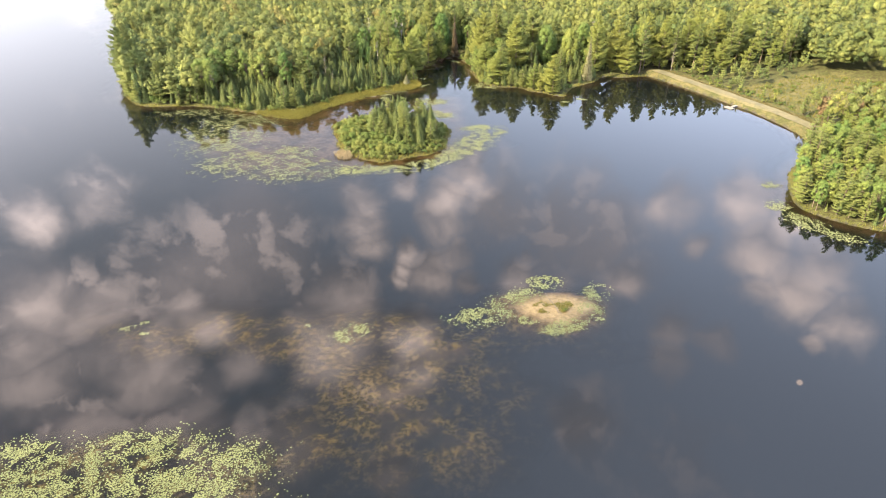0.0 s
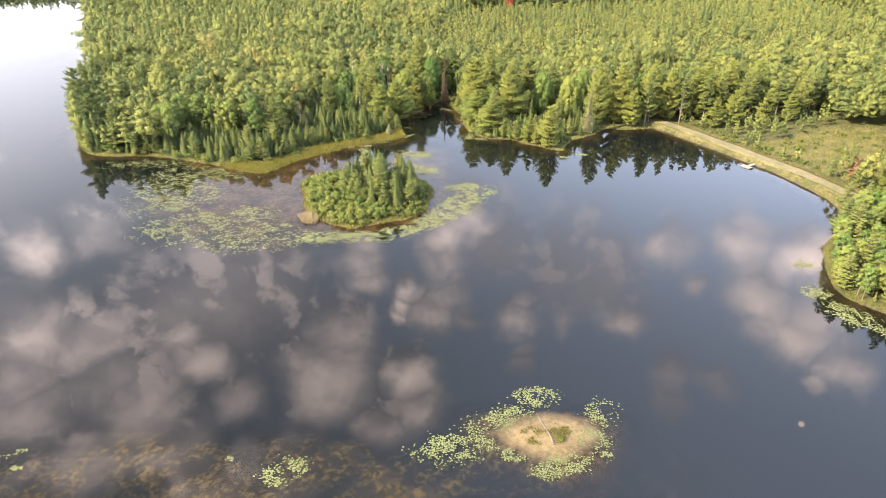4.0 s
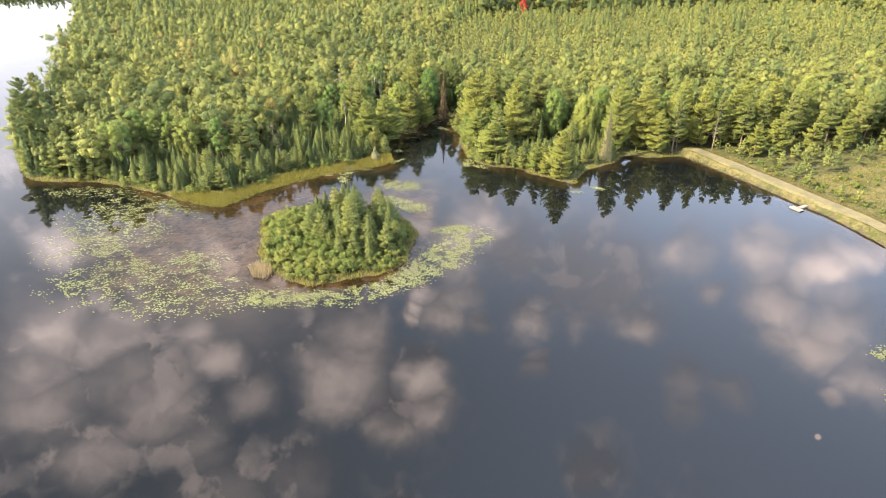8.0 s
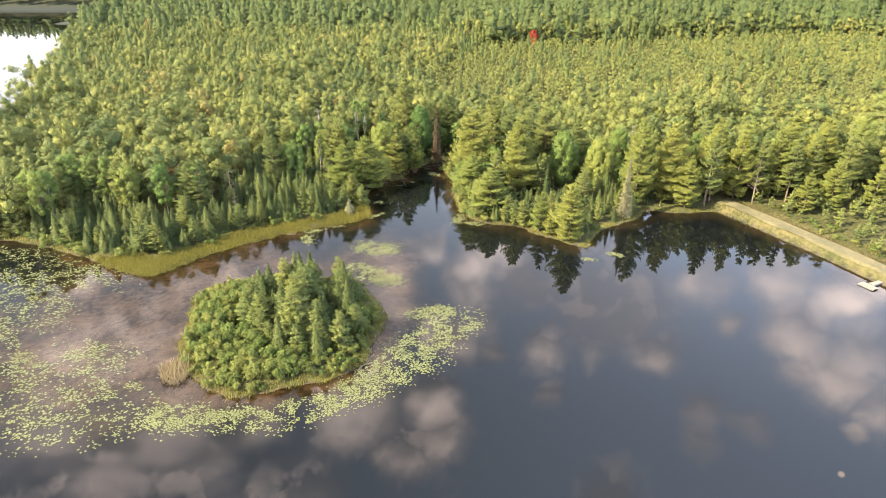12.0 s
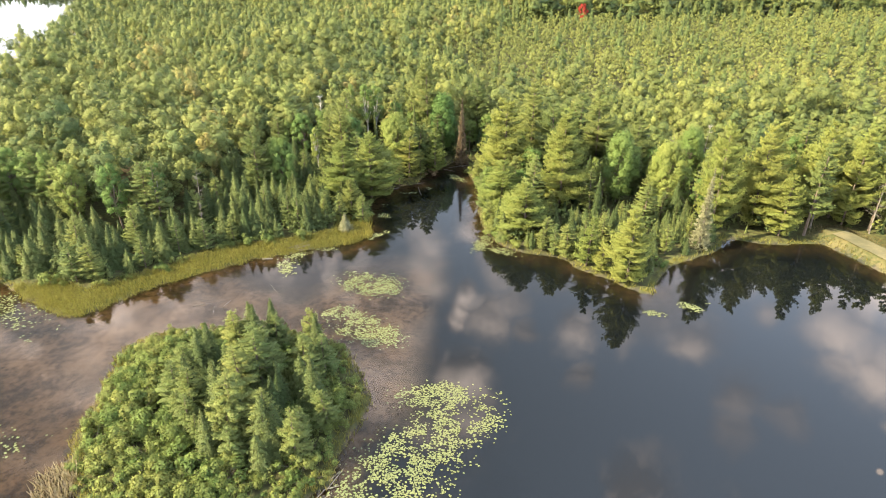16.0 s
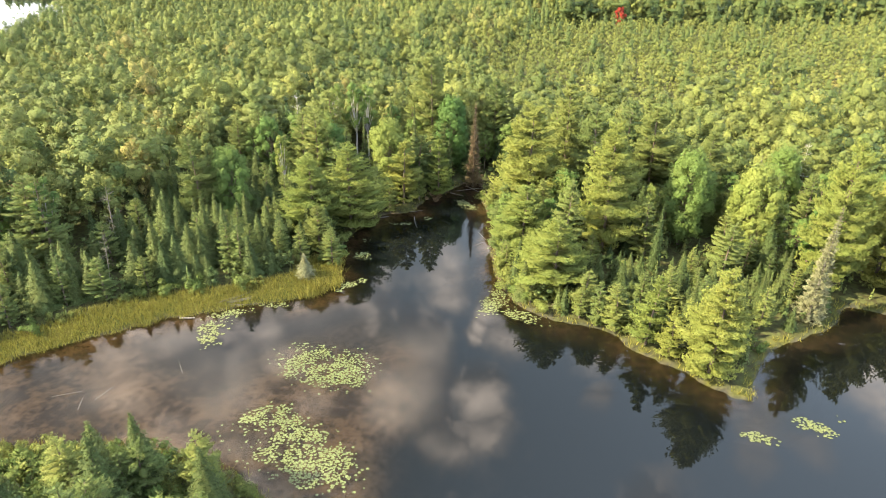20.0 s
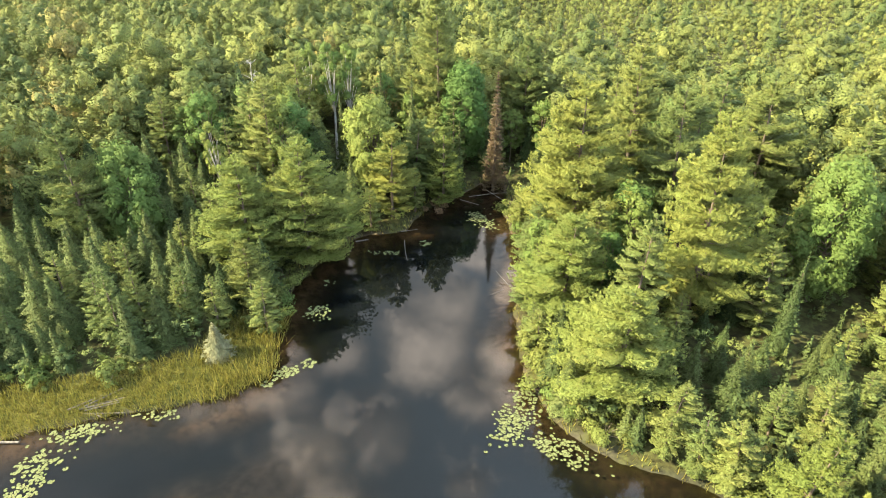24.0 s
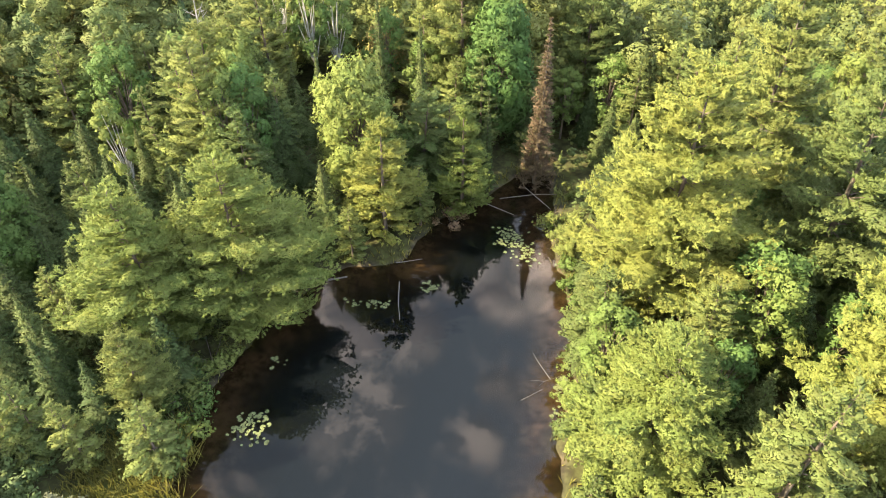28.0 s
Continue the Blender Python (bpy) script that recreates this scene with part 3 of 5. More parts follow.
# ---- ground and water ----
def lines(lo, hi, step, far_lo, far_hi):
    core = np.arange(lo, hi + 0.1, step)
    out = [step * 1.18 ** k for k in range(1, 60)]
    left = lo - np.cumsum(out)
    right = hi + np.cumsum(out)
    return np.concatenate([left[left > far_lo][::-1], core, right[right < far_hi]])


gx, gy = np.meshgrid(lines(-95, 100, 1.0, -2800, 2800), lines(36, 222, 1.0, -2800, 2800))
gd = shore(gx, gy)
gz = height(gx, gy, gd)
g_sand = np.clip(1.2 - bell(gx, gy, 16.0, 70.3, 5.4, 3.3, 0.05) - 0.45 * wave(gx, gy, 1.5), 0, 1)
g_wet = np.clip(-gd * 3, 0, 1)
g_shelf = np.minimum.reduce([bell(gx, gy, -26, 140, 34, 26), bell(gx, gy, -2, 153, 11, 20), bell(gx, gy, 15, 69.5, 11, 6)])
ZONES = {
    "grass": np.maximum(np.clip((verge(gx, gy) + 0.3 - gd) / 0.8, 0, 1), np.clip(5.2 - reach(CREST, gx, gy, False), 0, 1)) * (gd > 0),
    "meadow": np.maximum(inside(FIELD, gx, gy), np.clip(5.4 - reach(CREST, gx, gy, False), 0, 1)),
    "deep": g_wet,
    # mud fades out with depth, the water's dimming painted into the bed
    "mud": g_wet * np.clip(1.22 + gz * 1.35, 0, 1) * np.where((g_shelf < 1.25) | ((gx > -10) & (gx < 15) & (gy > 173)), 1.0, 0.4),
    "weed": g_wet * np.clip(1.4 - np.minimum.reduce([bell(gx, gy, -16, 65, 38, 7.0, -0.06), bell(gx, gy, -6, 52, 18, 14), bell(gx, gy, -36, 41, 22, 9)]) - 0.35 * wave(gx, gy, 5.0), 0, 1) * np.clip(1.7 + gz, 0.2, 1),
    "sand": g_sand * g_wet,
}
tagged(new("ground", grid_mesh("ground", gx, gy, gz, GROUND, ZONES)), "forest floor and grassy banks falling to a muddy lake bed, dimming with depth painted in", "ground", kind="structure")
wx, wy = np.meshgrid(lines(-95, 100, 1.5, -2800, 2800), lines(36, 222, 1.5, -2800, 1500))
w_clear = np.clip(1.5 + height(wx, wy) * 1.15, 0, 1) * np.where((wy > 173) & (wx > -11) & (wx < 20), 0.9, 1.0)
tagged(new("water", grid_mesh("water", wx, wy, wx * 0.0, WATER, {"clear": w_clear})), "still dark lake water mirroring a cloudy sky", "water", kind="structure")


# ---- trees ----
def pine_tree(seed, h=12.0, spread=3.4, bare=0.06, each=15, whorls=18, size=0.24, gaps=0.10, full=0.35, boughs=7, fat=1.0, fan=5):
    """A white pine: tiers of level plumes, upturned at their tips, with dark gaps between."""
    r = np.random.default_rng(seed)
    bend = r.normal(size=2) * 0.02 * h
    zs = np.linspace(0, h, 7)
    axis = np.stack([bend[0] * (zs / h) ** 2, bend[1] * (zs / h) ** 2, zs], 1)
    wood = [stem(axis, np.linspace(0.017 * h, 0.012, 7), 7)]
    cs, gs, lobes = [], [], []
    lop = r.uniform(0, 6.28)
    for k in range(whorls):
        f = bare + (1 - bare) * (k + 0.4) / whorls
        girth = min(1.0, 0.62 + 1.3 * f) * max(0.0, 1 - max(0.0, f - full) / (1.02 - full)) ** 0.68
        for j in range(boughs):
            if r.random() < gaps:
                continue
            a = j * 6.283 / boughs + k * 2.4 + r.normal() * 0.22
            L = spread * girth * r.uniform(0.62, 1.14) * (1 + 0.12 * math.cos(a - lop)) + 0.18
            base = np.array([bend[0] * f * f, bend[1] * f * f, f * h + r.normal() * 0.30 * h / whorls])
            out = np.array([math.cos(a), math.sin(a), 0.0])
            rise = r.uniform(-0.04, 0.34) + 0.25 * max(0.0, f - 0.7)
            tip = base + out * L + np.array([0, 0, L * rise])
            wood.append(tube(base, tip, 0.015 + 0.007 * L, 0.006, 3))
            side = np.array([-out[1], out[0], 0.0])
            lobes.append(lobe(base + out * 0.06 * L, tip + np.array([0, 0, 0.04 * L]), (0.19 * L + 0.07) * fat, 0.09 + 0.06 * L, r, 5))
            # tufts of needles that fan out from the shoots
            n = max(3, int(each * (0.3 + 0.5 * L)))
            q = r.uniform(0.2, 1.04, n) ** 0.7
            wide = (0.30 * L * np.sin(np.pi * np.clip(q * 0.82, 0, 1)) + 0.08) * r.uniform(-1, 1, n)
            p = base + (tip - base) * q[:, None] + side * wide[:, None]
            p[:, 2] += 0.12 * L * q ** 3 + r.normal(size=n) * (0.05 + 0.035 * L) + 0.05 + 0.02 * L
            way = out * 0.55 + side * (wide / (0.3 * L + 0.1))[:, None] * 0.7 + np.array([0, 0, 0.5])
            cs.append(np.repeat(p, fan, 0) + r.normal(size=(n * fan, 3)) * 0.03)
            gs.append(np.repeat(way, fan, 0) + r.normal(size=(n * fan, 3)) * 0.50)
    n = 26
    p = np.stack([bend[0] + r.normal(size=n) * 0.07, bend[1] + r.normal(size=n) * 0.07, h - r.uniform(0, 0.10 * h, n)], 1)
    cs.append(p)
    gs.append(r.normal(size=(n, 3)) * 0.5 + np.array([0, 0, 0.9]))
    return np.concatenate(wood), np.concatenate(lobes + [sprays(np.concatenate(cs), np.concatenate(gs), size, 0.19, r, 0.45)])


def spruce_tree(seed, h=6.0, spread=1.0, per=6, whorls=19, size=0.20, bare=0.03, boughs=8, dense=1.0):
    """A narrow spruce or fir: short tiers up to a thin spire."""
    r = np.random.default_rng(seed)
    wood = [stem(np.array([(0, 0, 0), (0, 0, h * 0.5), (0, 0, h)]), [0.014 * h, 0.008 * h, 0.008], 6)]
    pos, gro, sz, skirts = [], [], [], []
    for k in range(whorls):
        f = bare + (1 - bare) * (k / (whorls - 1)) ** 0.95
        ring = spread * (1 - f) ** 1.0 * r.uniform(0.85, 1.12) + 0.03
        if (k % 2 == 0 or f < 0.4) and f < 0.97 * dense:
            a = np.arange(12) * 0.5236 + r.uniform(0, 6.28)
            w = ring * np.where(np.arange(12) % 2, 0.98, 0.55) * r.uniform(0.85, 1.1, 12)
            rim = np.stack([np.cos(a) * w, np.sin(a) * w, f * h - 0.22 * w + 0.06 * r.normal(size=12)], 1)
            skirts.append(np.stack([rim, np.roll(rim, -1, 0), np.repeat([[0, 0, min(h, f * h + 2.6 * h / whorls + 0.25 * ring)]], 12, 0)], 1))
        for a in np.arange(boughs) * 6.283 / boughs + r.uniform(0, 6.28):
            L = ring * r.uniform(0.7, 1.18)
            out = np.array([math.cos(a), math.sin(a), 0])
            q = r.uniform(0.15, 1.0, per) ** 0.7
            p = out * (q * L)[:, None] + np.array([0, 0, f * h]) + np.stack([0 * q, 0 * q, -0.22 * L * q], 1)
            p += r.normal(size=p.shape) * 0.05 * (0.5 + L)
            pos.append(p)
            gro.append(out * 0.8 + np.array([0, 0, 0.25]) + r.normal(size=p.shape) * 0.32)
            sz.append(np.full(per, size * (0.35 + 0.9 * (1 - f))))
    n = 14
    pos.append(np.stack([0 * np.arange(n), 0 * np.arange(n), h - np.linspace(0, 0.14 * h, n)], 1))
    gro.append(r.normal(size=(n, 3)) * 0.5 + np.array([0, 0, 0.8]))
    sz.append(np.full(n, size * 0.55))
    return np.concatenate(wood), np.concatenate(skirts + [sprays(np.concatenate(pos), np.concatenate(gro), np.concatenate(sz), 0.26, r, 0.7)])


def broad_tree(seed, h=10.0, spread=2.6, lumps=30, each=52, size=0.17, bare=0.30, tall=1.0):
    """A broadleaf: forked stem, limbs and an uneven crown of many leafy lumps."""
    r = np.random.default_rng(seed)
    fork = np.array([r.normal() * 0.2, r.normal() * 0.2, h * 0.42])
    wood = [stem(np.array([(0, 0, 0), fork * 0.6, fork]), [0.015 * h, 0.011 * h, 0.009 * h], 7)]
    cs, rs = [], []
    for k in range(lumps):
        f = (k + 0.5) / lumps
        z = h * (bare + (1 - bare) * f * 0.93)
        w = spread * math.sin(math.pi * (0.12 + 0.80 * f)) ** 0.8
        a, q = k * 2.4 + r.normal() * 0.3, math.sqrt(r.uniform(0.25, 1.0))
        c = np.array([math.cos(a) * w * q * 0.82, math.sin(a) * w * q * 0.82, z])
        cs.append(c)
        s = spread * r.uniform(0.20, 0.36)
        rs.append((s, s, s * 0.9 * tall))
        wood.append(tube(fork * min(1, z / fork[2] * 0.8), c, 0.005 * h, 0.012, 4))
    cs, rs = np.array(cs), np.array(rs)
    return np.concatenate(wood), np.concatenate([knobs(cs, rs * 0.72, r, 0.38), puff(cs, rs * np.array([1.0, 1.0, 1.25]), each, size * 1.1, 0.25, 0.6, r, 0.7)])


def shrub(seed, h=2.0, each=34, size=0.14, lumps=9):
    r = np.random.default_rng(seed)
    cs = np.stack([r.normal(size=lumps) * 0.40 * h, r.normal(size=lumps) * 0.40 * h, r.uniform(0.22, 0.72, lumps) * h], 1)
    rs = np.repeat(r.uniform(0.20, 0.34, lumps)[:, None] * h, 3, 1)
    wood = [tube((0, 0, 0), c, 0.03, 0.01, 4) for c in cs]
    return np.concatenate(wood), np.concatenate([knobs(cs, rs * 0.8, r), puff(cs, rs, each, size, 0.2, 0.8, r, 0.75)])


def snag(seed, h=9.0, limbs=26, length=1.4, lean=0.3):
    r = np.random.default_rng(seed)
    top = np.array([lean * r.normal(), lean * r.normal(), h])
    wood = [stem(np.array([(0, 0, 0), top * 0.5 + r.normal(size=3) * 0.08, top]), [0.013 * h, 0.009 * h, 0.012], 7)]
    for k in range(limbs):
        f = r.uniform(0.3, 0.98)
        a, L = r.uniform(0, 6.28), length * (1.15 - f) * r.uniform(0.5, 1.2) + 0.2
        b = top * f
        e = b + np.array([math.cos(a) * L, math.sin(a) * L, L * r.uniform(-0.1, 0.7)])
        wood.append(tube(b, e, 0.03, 0.008, 4))
        for _ in range(3):
            q = b + (e - b) * r.uniform(0.4, 0.9)
            wood.append(tube(q, q + r.normal(size=3) * 0.3 * L, 0.014, 0.005, 3))
    return np.concatenate(wood), None


PROTO = {}


def kind_of_tree(key, name, label, made, trunk_mat, leaf_mat, nominal, category="tree", group="woods round the lake"):
    wood, leaves = made
    meshes = [("trunk", tri_mesh("trunk", wood, [trunk_mat]))]
    if leaves is not None:
        meshes.append(("crown", tri_mesh("crown", leaves, [leaf_mat], True, None, outward)))
    PROTO[key] = dict(name=name, label=label, meshes=meshes, h=nominal, first=None, category=category, group=group)


def plant(key, x, y, h, turn=None, wide=1.0, label="", lean=(0.0, 0.0)):
    """One tree standing on the ground."""
    k = PROTO[key]
    s = h / k["h"]
    turn = rng.uniform(0, 6.28) if turn is None else turn
    z = float(height(np.array([x]), np.array([y]))[0]) - 0.06
    m = Matrix.LocRotScale((x, y, z), Euler((lean[0], lean[1], turn)), (s * wide, s * wide, s))
    if k["first"] is None:
        ob = new(k["name"])
        ob.empty_display_size = 0.3
        for name, me in k["meshes"]:
            part(name, me, ob)
        tagged(ob, k["label"], k["category"], k["group"])
        ob.matrix_basis = m
        k["first"] = ob
    else:
        ob = copy_thing(k["first"], Matrix())
        ob.matrix_basis = m
    if label:
        ob["label"] = label
    return ob


for i in range(4):
    kind_of_tree(f"pine{i}", "pine_tree", "white pine with layered plumes of green needles", pine_tree(10 + i, 12, 2.7 + 0.25 * i, each=6, whorls=13 + i, size=0.25, boughs=6, fan=4), BARK, PINE, 12.0)
for i in range(3):
    kind_of_tree(f"great{i}", "white_pine", "tall broad white pine with dense tiers of soft needles", pine_tree(20 + i, 14, 3.9 + 0.3 * i, each=24, whorls=18, size=0.19, gaps=0.05 + 0.04 * i, full=0.34 + 0.05 * i, boughs=7), BARK, PINE, 14.0, group="large pines at the cove")
for i in range(3):
    kind_of_tree(f"lime{i}", "lime_pine", "broad white pine with sunlit lime-green needles down to the water", pine_tree(23 + i, 12, 3.9 + 0.25 * i, each=28, whorls=17, size=0.18, gaps=0.05 + 0.03 * i, full=0.36, bare=0.03), BARK, LIT_PINE, 12.0, group="large pines at the cove")
for i in range(2):
    kind_of_tree(f"stand{i}", "tall_pine", "tall pine with a bare straight trunk and golden-lit crown", pine_tree(44 + i, 14, 2.6, each=11, whorls=14, size=0.30, bare=0.26, gaps=0.15, boughs=6), BARK, PINE, 14.0, group="tall pines behind the dam")
for i in range(2):
    kind_of_tree(f"gold{i}", "golden_pine", "young pine with yellow-gold sunlit needles over a bare lower stem", pine_tree(26 + i, 9, 2.5, each=24, whorls=13, size=0.18, bare=0.07, gaps=0.14, boughs=6, full=0.10), BARK, GOLD_LIT, 9.0, group="golden pines at the cove")
for i in range(4):
    kind_of_tree(f"spruce{i}", "spruce_tree", "narrow dark blue-green spruce with a pointed spire", spruce_tree(30 + i, 6, 1.38 + 0.15 * i, 8, 19, 0.18), BARK, SPRUCE, 6.0)
kind_of_tree("tallspruce", "tall_spruce", "tall slender dark spruce above the thicket", spruce_tree(36, 11, 1.2, 9, 28), BARK, SPRUCE, 11.0)
kind_of_tree("deadspruce", "dying_spruce", "dying brown spruce with drooping dry twigs", spruce_tree(37, 13, 1.25, 12, 34, 0.30, boughs=7, dense=0.0), BARK, DRY, 13.0)
kind_of_tree("greyspruce", "pale_spruce", "pale grey-green half-dead spruce on the bank", spruce_tree(38, 11, 1.45, 16, 30, 0.30, boughs=8, dense=0.0), DEADWOOD, ASH, 11.0)
kind_of_tree("paleyoung", "young_spruce", "small pale grey-green spruce in the shore sedge", spruce_tree(39, 3, 0.85, 9, 15, 0.15), DEADWOOD, ASH, 3.0)
for i in range(4):
    kind_of_tree(f"broad{i}", "broadleaf_tree", "leafy green broadleaf tree with a rounded uneven crown", broad_tree(50 + i, 10, 2.0 + 0.25 * i), BARK, BROAD, 10.0)
kind_of_tree("maple", "maple_tree", "dense round maple in fresh green leaf", broad_tree(57, 10, 3.1, 60, 110, 0.17, 0.14), BARK, BROAD, 10.0)
for i in range(2):
    kind_of_tree(f"birch{i}", "birch_tree", "slender birch with pale trunk and thin green crown", broad_tree(60 + i, 12, 1.6, 15, 80, 0.19, 0.50), PALE, BROAD, 12.0)
for i in range(3):
    kind_of_tree(f"shrub{i}", "shrub", "low leafy green shrub on the bank", shrub(70 + i), BARK, SHRUB, 2.0, "shrub", "shrubs along the shore")
kind_of_tree("redmaple", "red_maple", "small maple turned bright red", broad_tree(81, 7, 2.2, 20, 110, 0.2, 0.25), BARK, RED, 7.0)
kind_of_tree("deadbush", "dead_bush", "heap of pinkish-brown dead branches at the water", shrub(75), DEADWOOD, RUST, 2.0, "bush")
kind_of_tree("rusty", "rusty_maple", "small maple with rust-brown withered leaves", broad_tree(80, 6, 2.2, 20, 110, 0.2, 0.25), BARK, RUST, 6.0)
for i in range(3):
    kind_of_tree(f"snag{i}", "dead_tree", "bare grey dead tree with broken twigs", snag(90 + i, 9, 30, 2.0), PALE if i == 0 else DEADWOOD, None, 9.0, "dead tree")

# trees that stand out: kind, x, y, height, width
HEROES = [("lime0", 14.0, 197.0, 15.6, 0.95), ("lime1", 13.8, 186.6, 9.0, 1.2), ("pine1", 18.6, 184.2, 10.4, 1.0), ("lime2", 17.6, 178.6, 8.4, 1.3), ("lime1", 23.4, 189.4, 15.4, 0.80),
          ("great2", 22.2, 199.0, 15.2, 0.9), ("great0", 18.6, 204.6, 17.0, 0.8), ("great2", 30.7, 206.0, 14.2, 0.9), ("great0", 36.5, 200.4, 12.5, 1.0), ("tallspruce", 28.9, 185.5, 8.4, 1.1)]
HEROES += [("gold0", 26.3, 170.8, 7.2, 1.0), ("lime0", 31.2, 167.0, 10.2, 0.92), ("greyspruce", 43.2, 178.2, 12.2, 0.95), ("maple", 40.2, 191.4, 11.6, 0.9), ("lime1", 46.6, 184.8, 16.4, 0.62),
           ("lime2", 53.6, 188.0, 15.5, 0.75), ("lime1", 56.2, 183.4, 9.6, 0.8), ("lime0", 67.4, 188.4, 15.0, 0.62), ("snag2", 62.0, 186.6, 11.5, 1.0), ("snag1", 70.2, 185.6, 9.5, 1.0), ("stand1", 60.2, 184.2, 14.2, 0.95), ("lime2", 63.2, 190.0, 15.5, 0.7), ("maple", 33.0, 193.0, 12.4, 0.85), ("tallspruce", 30.6, 173.8, 6.8, 1.3)]
HEROES += [("great2", -26.8, 186.6, 12.2, 0.8), ("maple", -23.4, 188.6, 10.5, 0.95), ("lime0", -12.4, 187.8, 10.2, 1.15), ("lime2", -8.7, 191.0, 11.0, 1.1), ("great1", -10.2, 183.2, 6.2, 0.95),
           ("pine1", -11.2, 179.8, 5.0, 0.9), ("pine0", -22.9, 178.6, 6.0, 1.1), ("spruce1", -20.2, 179.8, 7.2, 1.0), ("maple", -6.6, 203.4, 11.4, 0.95), ("gold0", -3.6, 200.2, 9.2, 1.2)]
HEROES += [("gold1", 0.6, 205.2, 8.8, 1.0), ("deadspruce", 5.2, 210.6, 13.4, 1.15), ("birch0", -14.4, 213.6, 14.2, 0.95), ("birch1", -12.6, 214.8, 13.6, 0.95), ("birch0", -18.6, 217.0, 12.8, 1.0),
           ("snag0", -23.5, 211.0, 12.0, 1.0), ("great0", -2.4, 216.8, 18.6, 0.72), ("maple", 0.8, 215.5, 12.5, 0.9), ("great1", 7.4, 221.0, 14.0, 0.75), ("rusty", -43.6, 178.8, 8.2, 0.95)]
HEROES += [("pine1", 36.0, 184.0, 7.2, 1.2), ("tallspruce", 40.6, 179.6, 7.0, 1.5), ("tallspruce", 38.2, 178.2, 5.4, 1.5), ("tallspruce", 33.0, 174.5, 6.0, 1.5), ("gold1", 28.2, 169.4, 5.0, 1.1),
           ("pine3", -38.5, 158.5, 5.5, 1.1), ("pine2", -28.0, 168.5, 5.0, 1.2), ("pine0", -34.0, 162.5, 5.2, 1.2), ("pine1", -16.5, 178.5, 5.2, 1.2), ("birch1", -19.6, 196.0, 10.2, 0.9)]
HEROES += [("deadbush", 0.2, 203.6, 1.5, 1.2), ("deadbush", 5.4, 212.6, 1.0, 1.3)]
HEROES += [("redmaple", 42.0, 378.0, 9.0, 0.9), ("redmaple", -91.5, 183.0, 5.0, 0.7)]
HEROES += [("snag1", -33.0, 178.0, 8.5, 1.0), ("snag2", -30.5, 172.5, 5.5, 0.9), ("tallspruce", -4.2, 211.0, 11.5, 1.0), ("tallspruce", -8.6, 214.0, 12.0, 1.0), ("tallspruce", -11.5, 208.5, 10.0, 1.0),
           ("tallspruce", 1.6, 208.6, 8.0, 1.0), ("paleyoung", -9.7, 177.0, 3.0, 1.6), ("maple", 46.0, 201.0, 11.0, 0.9), ("snag1", 42.5, 199.0, 10.5, 1.0), ("snag0", 49.0, 204.0, 11.0, 0.9)]
HEROES += [("great0", -90.5, 178.0, 15.0, 0.8), ("great2", -95.5, 187.5, 16.0, 0.75), ("great1", -97.5, 196.0, 15.0, 0.75), ("great2", -86.0, 175.0, 12.0, 0.85), ("great0", -78.0, 169.5, 10.0, 0.9),
           ("lime1", 75.0, 189.5, 14.0, 0.8), ("lime2", 85.0, 192.0, 15.0, 0.8), ("lime0", 80.0, 196.0, 14.5, 0.8), ("lime2", 72.0, 196.0, 13.5, 0.8), ("lime1", 95.0, 197.0, 14.0, 0.8)]
HEROES += [("lime1", 83.5, 182.5, 9.5, 0.9), ("gold1", 78.0, 181.0, 8.0, 1.1), ("gold0", 92.0, 183.5, 9.0, 1.0), ("gold1", 99.5, 184.5, 9.0, 1.0), ("stand0", 66.5, 191.0, 12.5, 0.9), ("stand1", 70.8, 187.0, 13.0, 0.9), ("stand0", 77.0, 186.5, 13.5, 0.85), ("stand1", 81.5, 188.0, 12.5, 0.95), ("stand0", 87.5, 187.0, 13.5, 0.9),
           ("stand1", 91.5, 190.5, 12.5, 0.9), ("stand0", 99.0, 190.0, 13.5, 0.9), ("stand1", 103.5, 187.0, 13.0, 0.9), ("stand0", 108.0, 190.0, 13.0, 0.9), ("stand1", 89.0, 195.0, 14.0, 0.9)]
for key, x, y, h, w in HEROES:
    plant(key, x, y, h, wide=w)
HERO_AT = np.array([(x, y, 0.17 * h * w + 0.6) for key, x, y, h, w in HEROES])


def clear_of_heroes(x, y):
    return bool(np.all((HERO_AT[:, 0] - x) ** 2 + (HERO_AT[:, 1] - y) ** 2 > HERO_AT[:, 2] ** 2))


def spread_points(x0, x1, y0, y1, step, seed):
    r = np.random.default_rng(seed)
    xs, ys = np.meshgrid(np.arange(x0, x1, step), np.arange(y0, y1, step))
    xs = (xs + r.uniform(-0.42, 0.42, xs.shape) * step).ravel()
    ys = (ys + r.uniform(-0.42, 0.42, ys.shape) * step).ravel()
    return xs, ys


def single(x, y, d):
    """Where trees stand near enough to be told apart."""
    west = (x > -66) & (x < -4) & (y < 205) & (d < np.where(x > -34, 25, 18))
    cove = (x > -30) & (x < 66) & (y < 218) & (y > 160) & (d < 23)
    east = (x > 60) & (y < 132) & (d < 16) & (x < 105)
    return west | cove | east


